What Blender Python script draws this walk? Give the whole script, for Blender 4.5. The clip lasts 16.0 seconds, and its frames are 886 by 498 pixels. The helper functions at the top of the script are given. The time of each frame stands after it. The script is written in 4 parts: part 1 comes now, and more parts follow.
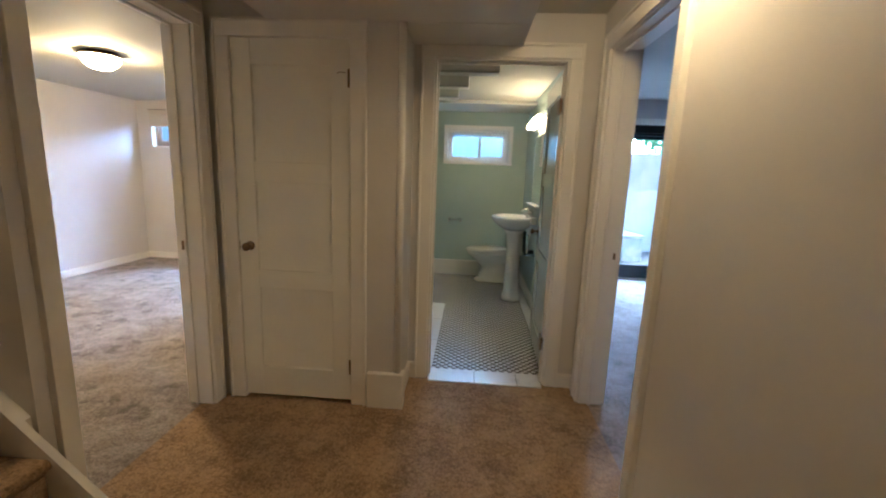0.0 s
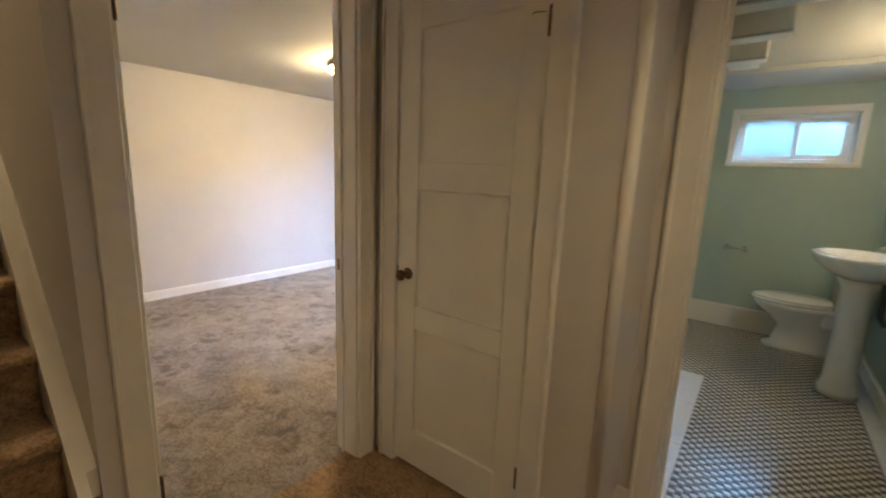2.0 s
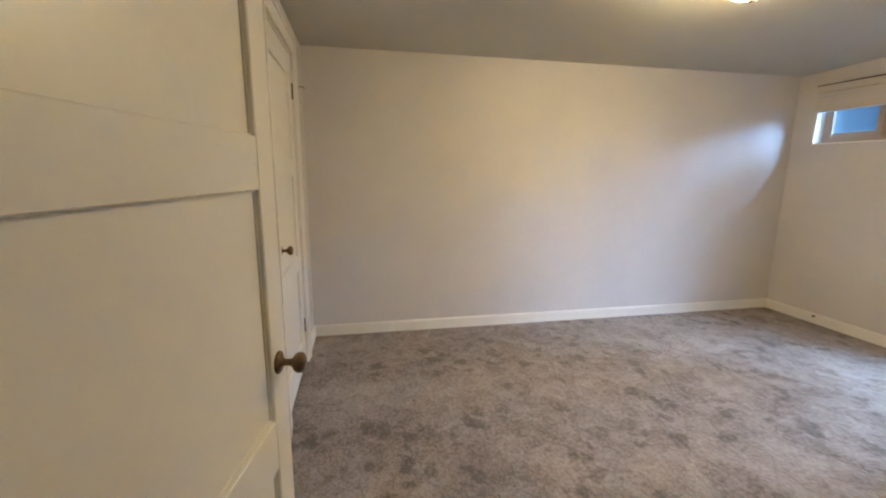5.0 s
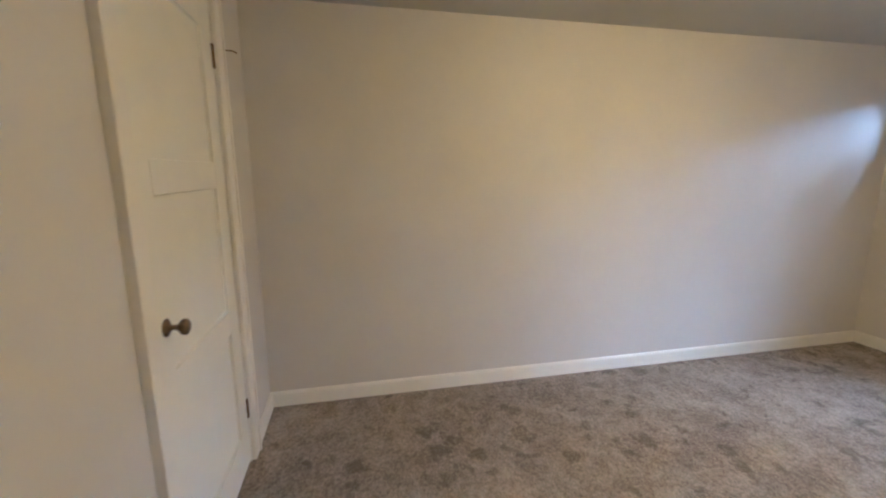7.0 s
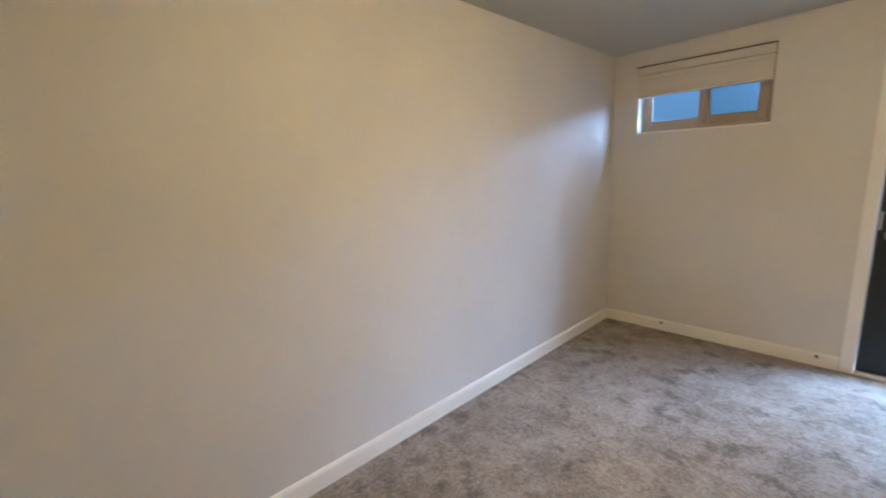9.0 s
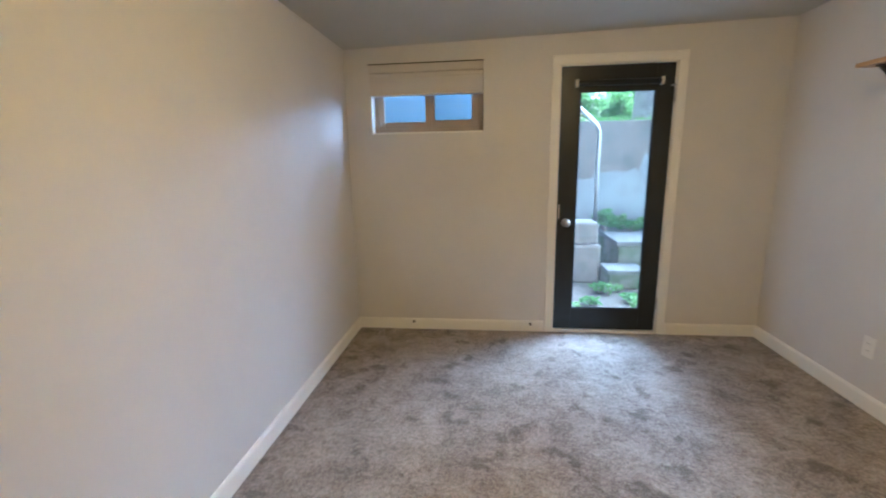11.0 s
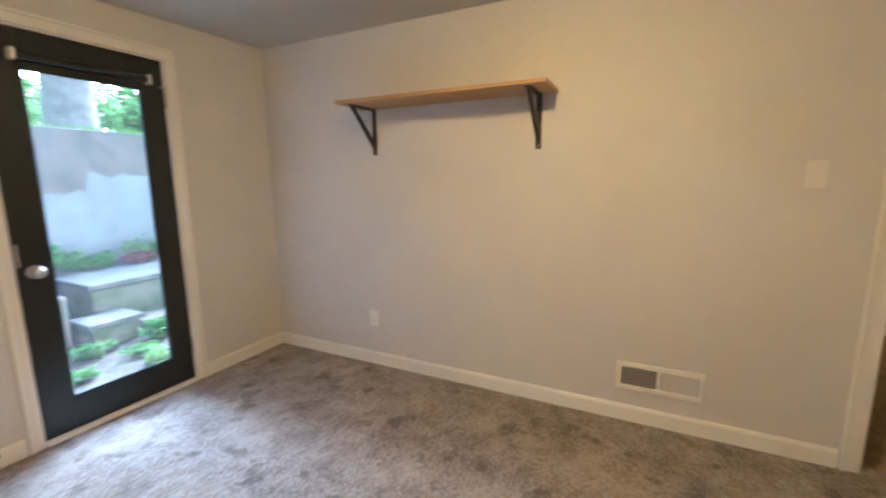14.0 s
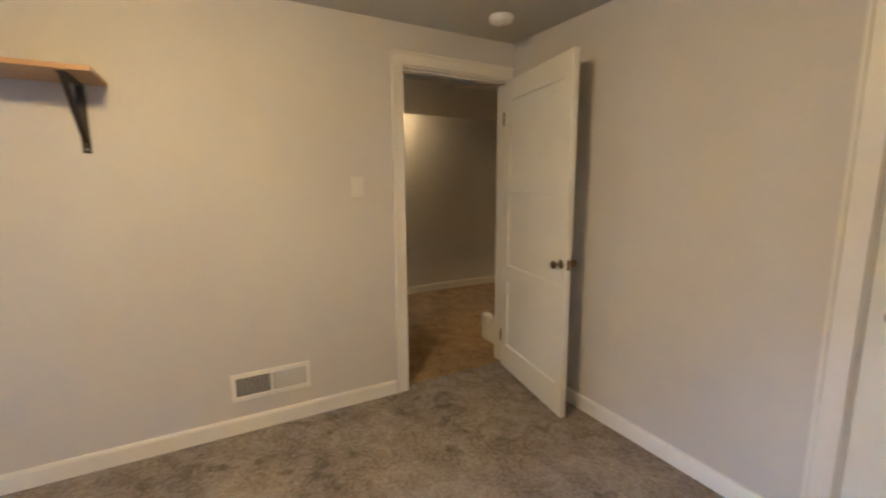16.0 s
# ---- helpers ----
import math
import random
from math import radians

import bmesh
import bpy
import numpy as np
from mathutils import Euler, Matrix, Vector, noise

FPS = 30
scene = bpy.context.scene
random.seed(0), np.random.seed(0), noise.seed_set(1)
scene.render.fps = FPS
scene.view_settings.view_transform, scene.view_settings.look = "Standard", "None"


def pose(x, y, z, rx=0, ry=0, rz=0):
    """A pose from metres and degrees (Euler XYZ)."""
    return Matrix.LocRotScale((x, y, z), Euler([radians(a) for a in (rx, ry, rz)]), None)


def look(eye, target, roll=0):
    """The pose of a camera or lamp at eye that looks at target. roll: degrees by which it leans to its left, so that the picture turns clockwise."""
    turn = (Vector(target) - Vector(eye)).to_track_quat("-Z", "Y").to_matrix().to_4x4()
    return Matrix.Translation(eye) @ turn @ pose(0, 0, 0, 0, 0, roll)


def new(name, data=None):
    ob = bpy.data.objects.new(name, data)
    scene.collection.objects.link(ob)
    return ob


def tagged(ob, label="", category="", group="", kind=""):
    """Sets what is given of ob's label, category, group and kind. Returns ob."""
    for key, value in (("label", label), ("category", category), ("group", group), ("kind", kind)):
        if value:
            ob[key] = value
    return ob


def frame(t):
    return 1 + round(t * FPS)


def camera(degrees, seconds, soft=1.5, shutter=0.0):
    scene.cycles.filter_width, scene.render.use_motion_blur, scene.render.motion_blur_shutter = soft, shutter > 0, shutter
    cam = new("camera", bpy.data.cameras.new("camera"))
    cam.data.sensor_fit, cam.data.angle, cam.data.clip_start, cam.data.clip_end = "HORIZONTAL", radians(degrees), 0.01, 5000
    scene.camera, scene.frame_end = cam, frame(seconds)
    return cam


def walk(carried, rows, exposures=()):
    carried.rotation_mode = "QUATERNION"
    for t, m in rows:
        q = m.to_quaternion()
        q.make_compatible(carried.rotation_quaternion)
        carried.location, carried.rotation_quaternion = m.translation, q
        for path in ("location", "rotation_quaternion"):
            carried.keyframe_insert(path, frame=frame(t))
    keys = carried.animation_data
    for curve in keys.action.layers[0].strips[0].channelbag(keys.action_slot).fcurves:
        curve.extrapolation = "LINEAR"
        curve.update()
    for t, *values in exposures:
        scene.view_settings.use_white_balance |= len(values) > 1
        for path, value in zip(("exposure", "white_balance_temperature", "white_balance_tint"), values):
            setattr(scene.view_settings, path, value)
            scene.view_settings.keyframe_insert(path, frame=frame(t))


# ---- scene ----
cam = camera(93.6, 16.0, soft=2.0, shutter=0.4)
PATH = [
    (0, (0.446, 0.021, 1.369), (0.317, 1.985, 1.014), 2.1),
    (0.5, (0.561, 0.27, 1.365), (0.159, 2.196, 1.005), 1.9),
    (1, (0.524, 0.5, 1.348), (-0.126, 2.358, 0.994), 2.1),
    (1.5, (0.453, 0.739, 1.362), (-0.468, 2.476, 0.995), 2.2),
    (2, (0.379, 0.968, 1.37), (-0.813, 2.53, 1.001), 2.1),
    (2.5, (0.171, 1.092, 1.341), (-1.189, 2.519, 1.004), 2.5),
    (3, (-0.034, 1.322, 1.354), (-1.628, 2.476, 1.0), 2.2),
    (3.5, (-0.236, 1.491, 1.336), (-2.006, 2.358, 0.992), 1.8),
    (4, (-0.439, 1.61, 1.348), (-2.279, 2.318, 1.008), 1.8),
    (4.5, (-0.712, 1.68, 1.346), (-2.610, 2.190, 0.990), 1.2),
    (5, (-0.941, 1.729, 1.341), (-2.868, 2.114, 0.971), 0.5),
    (5.2, (-1.013, 1.749, 1.336), (-2.951, 2.074, 0.966), 0.2),
    (7.5, (-2.1, 1.951, 1.364), (-4.001, 2.458, 1.006), -0.7),
    (8, (-2.303, 2.084, 1.348), (-4.115, 2.839, 0.974), -0.8),
    (8.5, (-2.598, 2.101, 1.365), (-4.234, 3.187, 0.984), -1.1),
    (9, (-2.723, 2.204, 1.375), (-4.135, 3.57, 1.002), -2.1),
    (11.3, (-3.313, 2.586, 1.38), (-3.307, 4.544, 0.971), -0.7),
    (11.5, (-3.377, 2.666, 1.381), (-3.221, 4.618, 0.975), -0.5),
    (12, (-3.413, 2.75, 1.377), (-2.923, 4.647, 0.973), -0.3),
    (12.5, (-3.499, 2.817, 1.372), (-2.658, 4.589, 0.982), -0.3),
    (13, (-3.581, 2.883, 1.373), (-2.396, 4.449, 0.993), -0.2),
    (13.5, (-3.565, 2.972, 1.351), (-2.062, 4.241, 0.989), -0.2),
    (14, (-3.508, 3.096, 1.335), (-1.741, 3.972, 1.004), -0.4),
    (14.5, (-3.468, 3.188, 1.347), (-1.534, 3.585, 1.026), -0.4),
    (15, (-3.467, 3.247, 1.348), (-1.493, 3.156, 1.038), -0.6),
    (15.5, (-3.491, 3.241, 1.34), (-1.599, 2.668, 1.04), -0.5),
    (16, (-3.547, 3.196, 1.349), (-1.811, 2.252, 1.048), -0.3),
]
walk(cam, [(t, look(eye, target, roll)) for t, eye, target, roll in PATH],
     [(0.0, 3.55, 4450, 13.5), (2.0, 3.45, 4600, 13), (4.3, 3.37, 4600, 10.5), (5.2, 2.8, 4620, 8.5), (9.0, 2.65, 4600, 8.5), (11.5, 2.6, 4680, 8),
      (13.0, 2.72, 5050, 10), (14.5, 2.84, 4800, 12), (16.0, 2.8, 4780, 12.5)])

# ---- world, sun, exposure ----
world = bpy.data.worlds.new("overcast_sky")
scene.world = world
world.use_nodes = True
wn = world.node_tree.nodes
sky = wn.new("ShaderNodeTexSky")
sky.sky_type = 'NISHITA'
sky.sun_disc = False
sky.sun_elevation = radians(35)
sky.sun_rotation = radians(38)
sky.dust_density = 4.0
wn["Background"].inputs["Strength"].default_value = 0.10
world.node_tree.links.new(sky.outputs[0], wn["Background"].inputs["Color"])

sun_data = bpy.data.lights.new("sun", 'SUN')
sun_data.energy = 7.4
sun_data.angle = radians(72)
sun_data.color = (0.68, 0.84, 1.0)
sun = new("sun", sun_data)
sun.matrix_world = look((12.3, 23.9, 16.6), (-2.28, 5.2, 0.0))

# ---- materials ----
def node_mat(name, base, rough=0.6, metal=0.0, spots=None, spot_scale=4.0, spot_width=(0.42, 0.62),
             grain=0.06, grain_scale=60.0, bump=0.15, bump_scale=180.0, bump_dist=0.002, second=None, rough_var=0.08,
             coat=0.0, spec=0.5, rand=0.0):
    """Painted or natural surface: base colour, large blotches, fine grain and relief."""
    m = bpy.data.materials.new(name)
    m.use_nodes = True
    nt = m.node_tree
    n, l = nt.nodes, nt.links
    b = n["Principled BSDF"]
    tc = n.new("ShaderNodeTexCoord")
    col = None
    base_rgb = n.new("ShaderNodeRGB")
    base_rgb.outputs[0].default_value = (*base, 1)
    col = base_rgb.outputs[0]
    if spots:
        t = n.new("ShaderNodeTexNoise")
        t.inputs["Scale"].default_value = spot_scale
        t.inputs["Detail"].default_value = 5
        t.inputs["Roughness"].default_value = 0.62
        l.new(tc.outputs["Object"], t.inputs["Vector"])
        r = n.new("ShaderNodeMapRange")
        r.inputs["From Min"].default_value, r.inputs["From Max"].default_value = spot_width
        l.new(t.outputs["Fac"], r.inputs["Value"])
        mx = n.new("ShaderNodeMix")
        mx.data_type = 'RGBA'
        l.new(r.outputs[0], mx.inputs["Factor"])
        l.new(col, mx.inputs[6])
        mx.inputs[7].default_value = (*spots, 1)
        col = mx.outputs[2]
    g = n.new("ShaderNodeTexNoise")
    g.inputs["Scale"].default_value = grain_scale
    g.inputs["Detail"].default_value = 4
    l.new(tc.outputs["Object"], g.inputs["Vector"])
    gm = n.new("ShaderNodeMapRange")
    gm.inputs["To Min"].default_value, gm.inputs["To Max"].default_value = 1 - grain, 1 + grain
    l.new(g.outputs["Fac"], gm.inputs["Value"])
    hv = n.new("ShaderNodeHueSaturation")
    l.new(col, hv.inputs["Color"])
    if rand:
        oi = n.new("ShaderNodeObjectInfo")
        rr = n.new("ShaderNodeMapRange")
        rr.inputs["To Min"].default_value, rr.inputs["To Max"].default_value = 1 - rand, 1 + rand
        l.new(oi.outputs["Random"], rr.inputs["Value"])
        mu = n.new("ShaderNodeMath")
        mu.operation = 'MULTIPLY'
        l.new(rr.outputs[0], mu.inputs[0])
        l.new(gm.outputs[0], mu.inputs[1])
        l.new(mu.outputs[0], hv.inputs["Value"])
    else:
        l.new(gm.outputs[0], hv.inputs["Value"])
    l.new(hv.outputs[0], b.inputs["Base Color"])
    rm = n.new("ShaderNodeMapRange")
    rm.inputs["To Min"].default_value, rm.inputs["To Max"].default_value = max(0.02, rough - rough_var), min(1, rough + rough_var)
    l.new(g.outputs["Fac"], rm.inputs["Value"])
    l.new(rm.outputs[0], b.inputs["Roughness"])
    b.inputs["Metallic"].default_value = metal
    b.inputs["Specular IOR Level"].default_value = spec
    b.inputs["Coat Weight"].default_value = coat
    if bump:
        bn = n.new("ShaderNodeTexNoise")
        bn.inputs["Scale"].default_value = bump_scale
        bn.inputs["Detail"].default_value = 3
        l.new(tc.outputs["Object"], bn.inputs["Vector"])
        bp = n.new("ShaderNodeBump")
        bp.inputs["Strength"].default_value = bump
        bp.inputs["Distance"].default_value = bump_dist
        l.new(bn.outputs["Fac"], bp.inputs["Height"])
        l.new(bp.outputs[0], b.inputs["Normal"])
    return m


def carpet_mat(name, dark, light, marks=0.34):
    """Cut-pile carpet: fine speckle, brushed patches, tufted relief."""
    m = bpy.data.materials.new(name)
    m.use_nodes = True
    nt = m.node_tree
    n, l = nt.nodes, nt.links
    b = n["Principled BSDF"]
    tc = n.new("ShaderNodeTexCoord")

    def tex(scale, detail=4, rough=0.6, dist=0.0):
        t = n.new("ShaderNodeTexNoise")
        t.inputs["Scale"].default_value = scale
        t.inputs["Detail"].default_value = detail
        t.inputs["Roughness"].default_value = rough
        t.inputs["Distortion"].default_value = dist
        l.new(tc.outputs["Object"], t.inputs["Vector"])
        return t.outputs["Fac"]

    def ramp(v, a, c, lo, hi):
        r = n.new("ShaderNodeMapRange")
        r.inputs["From Min"].default_value, r.inputs["From Max"].default_value = a, c
        r.inputs["To Min"].default_value, r.inputs["To Max"].default_value = lo, hi
        l.new(v, r.inputs["Value"])
        return r.outputs[0]

    def math_node(op, a, c):
        k = n.new("ShaderNodeMath")
        k.operation = op
        l.new(a, k.inputs[0])
        l.new(c, k.inputs[1])
        return k.outputs[0]
    patches = ramp(tex(2.6, 5, 0.62, 0.3), 0.40, 0.60, 0.10, 0.36)
    brushed = ramp(tex(9.0, 4, 0.6, 0.6), 0.42, 0.58, 0.07, 0.29)
    tufts = ramp(tex(46.0, 3, 0.7), 0.34, 0.66, -0.22, 0.26)
    speck = ramp(tex(120.0, 3, 0.75), 0.32, 0.68, -0.30, 0.36)
    warp = n.new("ShaderNodeTexNoise")
    warp.inputs["Scale"].default_value = 7.0
    warp.inputs["Detail"].default_value = 4
    l.new(tc.outputs["Object"], warp.inputs["Vector"])
    mv = n.new("ShaderNodeMix")
    mv.data_type = 'VECTOR'
    mv.inputs["Factor"].default_value = 0.22
    l.new(tc.outputs["Object"], mv.inputs[4])
    l.new(warp.outputs["Color"], mv.inputs[5])
    dents = n.new("ShaderNodeTexVoronoi")
    dents.inputs["Scale"].default_value = 8.0
    l.new(mv.outputs[1], dents.inputs["Vector"])
    dent = ramp(dents.outputs["Distance"], 0.26, 0.42, -marks, 0.0)
    where = ramp(tex(2.3, 3, 0.6, 0.4), 0.48, 0.53, 0.0, 1.0)
    trodden = math_node('MULTIPLY', dent, where)
    fac = math_node('ADD', math_node('ADD', math_node('ADD', patches, brushed), math_node('ADD', tufts, speck)), trodden)
    mx = n.new("ShaderNodeMix")
    mx.data_type = 'RGBA'
    l.new(fac, mx.inputs["Factor"])
    mx.inputs[6].default_value = (*dark, 1)
    mx.inputs[7].default_value = (*light, 1)
    l.new(mx.outputs[2], b.inputs["Base Color"])
    b.inputs["Roughness"].default_value = 0.95
    b.inputs["Specular IOR Level"].default_value = 0.12
    b.inputs["Sheen Weight"].default_value = 0.12
    b.inputs["Sheen Roughness"].default_value = 0.6
    bp = n.new("ShaderNodeBump")
    bp.inputs["Strength"].default_value = 0.8
    bp.inputs["Distance"].default_value = 0.007
    l.new(math_node('ADD', tex(170.0, 3, 0.7), math_node('ADD', tex(52.0, 3), tex(11.0, 4))), bp.inputs["Height"])
    l.new(bp.outputs[0], b.inputs["Normal"])
    return m


def wood_mat(name, base, dark, stretch=(14, 1.2, 14), rough=0.45):
    m = bpy.data.materials.new(name)
    m.use_nodes = True
    nt = m.node_tree
    n, l = nt.nodes, nt.links
    b = n["Principled BSDF"]
    tc, mp = n.new("ShaderNodeTexCoord"), n.new("ShaderNodeMapping")
    mp.inputs["Scale"].default_value = stretch
    l.new(tc.outputs["Object"], mp.inputs["Vector"])
    t = n.new("ShaderNodeTexNoise")
    t.inputs["Scale"].default_value = 3.0
    t.inputs["Detail"].default_value = 6
    t.inputs["Distortion"].default_value = 0.8
    l.new(mp.outputs[0], t.inputs["Vector"])
    mx = n.new("ShaderNodeMix")
    mx.data_type = 'RGBA'
    l.new(t.outputs["Fac"], mx.inputs["Factor"])
    mx.inputs[6].default_value, mx.inputs[7].default_value = (*dark, 1), (*base, 1)
    l.new(mx.outputs[2], b.inputs["Base Color"])
    b.inputs["Roughness"].default_value = rough
    bp = n.new("ShaderNodeBump")
    bp.inputs["Strength"].default_value = 0.15
    bp.inputs["Distance"].default_value = 0.001
    l.new(t.outputs["Fac"], bp.inputs["Height"])
    l.new(bp.outputs[0], b.inputs["Normal"])
    return m


def glass_mat(name, rough=0.0, tint=(1, 1, 1)):
    m = bpy.data.materials.new(name)
    m.use_nodes = True
    b = m.node_tree.nodes["Principled BSDF"]
    b.inputs["Base Color"].default_value = (*tint, 1)
    b.inputs["Transmission Weight"].default_value = 1.0
    b.inputs["Roughness"].default_value = rough
    b.inputs["IOR"].default_value = 1.45
    return m


def glow_mat(name, colour, strength):
    m = bpy.data.materials.new(name)
    m.use_nodes = True
    b = m.node_tree.nodes["Principled BSDF"]
    b.inputs["Base Color"].default_value = (0.9, 0.88, 0.82, 1)
    b.inputs["Roughness"].default_value = 0.4
    b.inputs["Emission Color"].default_value = (*colour, 1)
    b.inputs["Emission Strength"].default_value = strength
    return m


WARM = (1.0, 0.595, 0.19)
M_wall = node_mat("wall_paint", (0.63, 0.605, 0.575), 0.55, spots=(0.605, 0.58, 0.552), spot_scale=1.6, grain=0.02, bump=0.25, bump_scale=260, bump_dist=0.0012)
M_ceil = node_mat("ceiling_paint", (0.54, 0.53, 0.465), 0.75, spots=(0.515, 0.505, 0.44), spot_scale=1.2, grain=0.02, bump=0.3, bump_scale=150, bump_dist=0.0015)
M_trim = node_mat("trim_paint", (0.80, 0.775, 0.715), 0.34, spots=(0.77, 0.74, 0.68), spot_scale=3.0, grain=0.02, bump=0.12, bump_scale=90, bump_dist=0.001)
M_door = node_mat("door_paint", (0.79, 0.775, 0.70), 0.36, spots=(0.765, 0.745, 0.67), spot_scale=2.2, grain=0.02, bump=0.15, bump_scale=70, bump_dist=0.001)
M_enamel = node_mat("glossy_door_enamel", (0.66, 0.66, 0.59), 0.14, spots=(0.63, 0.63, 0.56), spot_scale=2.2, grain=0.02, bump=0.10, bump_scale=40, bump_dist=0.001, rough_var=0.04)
M_green = node_mat("sea_green_paint", (0.41, 0.50, 0.45), 0.35, spots=(0.39, 0.48, 0.43), spot_scale=2.0, grain=0.02, bump=0.15, bump_scale=200, bump_dist=0.001)
M_carpet = carpet_mat("grey_taupe_carpet", (0.122, 0.098, 0.079), (0.455, 0.39, 0.33))
M_hall = carpet_mat("golden_brown_carpet", (0.155, 0.094, 0.043), (0.52, 0.355, 0.185), 0.16)
M_stair = carpet_mat("brown_stair_carpet", (0.14, 0.085, 0.037), (0.50, 0.345, 0.175), 0.1)
M_black = node_mat("black_door_paint", (0.012, 0.016, 0.020), 0.32, spots=(0.018, 0.022, 0.026), spot_scale=5, grain=0.05, bump=0.1, bump_scale=80)
M_iron = node_mat("black_iron", (0.020, 0.017, 0.015), 0.5, spots=(0.03, 0.022, 0.018), spot_scale=30, grain=0.15, bump=0.2, bump_scale=200)
M_brass = node_mat("aged_brass", (0.22, 0.15, 0.085), 0.34, metal=1.0, spots=(0.10, 0.07, 0.045), spot_scale=30, grain=0.1, bump=0.05)
M_chrome = node_mat("chrome", (0.75, 0.75, 0.74), 0.12, metal=1.0, grain=0.03, bump=0.0, rough_var=0.03)
M_steel = node_mat("worn_steel", (0.55, 0.53, 0.50), 0.30, metal=1.0, spots=(0.40, 0.38, 0.36), spot_scale=40, grain=0.05, bump=0.03)
M_plastic = node_mat("white_plastic", (0.78, 0.76, 0.71), 0.35, grain=0.01, bump=0.03)
M_ivory = node_mat("ivory_plastic", (0.71, 0.675, 0.62), 0.4, grain=0.01, bump=0.03)
M_porcelain = node_mat("white_porcelain", (0.80, 0.79, 0.74), 0.10, grain=0.01, bump=0.0, rough_var=0.02, coat=0.4)
M_marble = node_mat("white_marble", (0.74, 0.73, 0.70), 0.22, spots=(0.55, 0.54, 0.52), spot_scale=7, spot_width=(0.56, 0.74), grain=0.03, bump=0.03, rand=0.05)
M_tile_white = node_mat("white_mosaic_tile", (0.66, 0.64, 0.59), 0.22, grain=0.05, bump=0.02, rand=0.07)
M_tile_dark = node_mat("grey_brown_mosaic_tile", (0.13, 0.11, 0.09), 0.25, grain=0.08, bump=0.02, rand=0.18)
M_grout = node_mat("grout", (0.20, 0.18, 0.155), 0.9, grain=0.1, bump=0.3)
M_shelf = wood_mat("pine_shelf", (0.52, 0.33, 0.15), (0.38, 0.22, 0.09))
M_vinyl = node_mat("tan_vinyl", (0.42, 0.34, 0.26), 0.45, spots=(0.38, 0.31, 0.23), spot_scale=5, grain=0.03, bump=0.05)
M_shade = node_mat("white_shade_fabric", (0.60, 0.56, 0.51), 0.85, grain=0.04, grain_scale=120, bump=0.2, bump_scale=300)
M_grille_light = node_mat("pale_grey_grille", (0.70, 0.68, 0.64), 0.5, grain=0.05, bump=0.05)
M_grille = node_mat("grey_grille", (0.52, 0.50, 0.47), 0.5, grain=0.05, bump=0.05)
M_dark = node_mat("dark_void", (0.02, 0.018, 0.016), 0.9, grain=0.1, bump=0.0)
M_teal = node_mat("dark_teal_plumbing", (0.05, 0.075, 0.07), 0.4, grain=0.1, bump=0.05)
M_concrete = node_mat("weathered_concrete", (0.24, 0.195, 0.155), 0.9, spots=(0.17, 0.145, 0.115), spot_scale=3.5, grain=0.12, bump=0.5, bump_scale=40, bump_dist=0.006)
M_mossy = node_mat("mossy_concrete", (0.25, 0.225, 0.175), 0.95, spots=(0.12, 0.135, 0.07), spot_scale=4.5, grain=0.18, bump=0.6, bump_scale=40, bump_dist=0.006)
M_slab = node_mat("pale_worn_concrete", (0.20, 0.185, 0.16), 0.9, spots=(0.14, 0.13, 0.11), spot_scale=6, grain=0.14, bump=0.5, bump_scale=45, bump_dist=0.004)
M_peel = node_mat("peeling_white_paint", (0.33, 0.325, 0.30), 0.8, spots=(0.27, 0.26, 0.23), spot_scale=2.0, grain=0.06, bump=0.3, bump_scale=30, bump_dist=0.004)
M_soil = node_mat("leaf_littered_soil", (0.085, 0.068, 0.047), 0.95, spots=(0.14, 0.11, 0.08), spot_scale=9, grain=0.3, grain_scale=50, bump=0.8, bump_scale=30, bump_dist=0.02)
M_grass = node_mat("grass", (0.10, 0.22, 0.045), 0.7, spots=(0.15, 0.27, 0.07), spot_scale=3, grain=0.2, bump=0.0)
M_leaf = node_mat("leaves", (0.09, 0.22, 0.055), 0.55, spots=(0.13, 0.27, 0.07), spot_scale=5, grain=0.25, bump=0.0)

def let_light_through(m, share, colour):
    """Thin leaves pass part of the light that falls on their backs."""
    n, l = m.node_tree.nodes, m.node_tree.links
    t = n.new("ShaderNodeBsdfTranslucent")
    t.inputs["Color"].default_value = (*colour, 1)
    mx = n.new("ShaderNodeMixShader")
    mx.inputs[0].default_value = share
    out = n["Material Output"]
    l.new(n["Principled BSDF"].outputs[0], mx.inputs[1])
    l.new(t.outputs[0], mx.inputs[2])
    l.new(mx.outputs[0], out.inputs["Surface"])


def add_dust_haze(m, share):
    """Dust film and put-in haze on a pane: scattered daylight lifts the view's dark tones."""
    let_light_through(m, share, (0.80, 0.86, 0.88))


let_light_through(M_leaf, 0.45, (0.16, 0.32, 0.07))
let_light_through(M_grass, 0.4, (0.18, 0.34, 0.06))
M_weed = node_mat("pale_green_leaves", (0.17, 0.30, 0.09), 0.6, spots=(0.24, 0.36, 0.13), spot_scale=9, grain=0.25, bump=0.0)
let_light_through(M_weed, 0.45, (0.28, 0.45, 0.14))
M_leaf_red = node_mat("reddish_leaves", (0.22, 0.09, 0.08), 0.6, grain=0.2, bump=0.0)
M_bark = node_mat("pale_bark", (0.42, 0.34, 0.30), 0.9, spots=(0.30, 0.24, 0.21), spot_scale=9, grain=0.2, bump=0.8, bump_scale=25, bump_dist=0.02)
M_pane = glass_mat("hazed_dust_glass", 0.0, (0.97, 1.0, 0.99))
# Slight white translucent share lays haze over the view outside.
add_dust_haze(M_pane, 0.008)
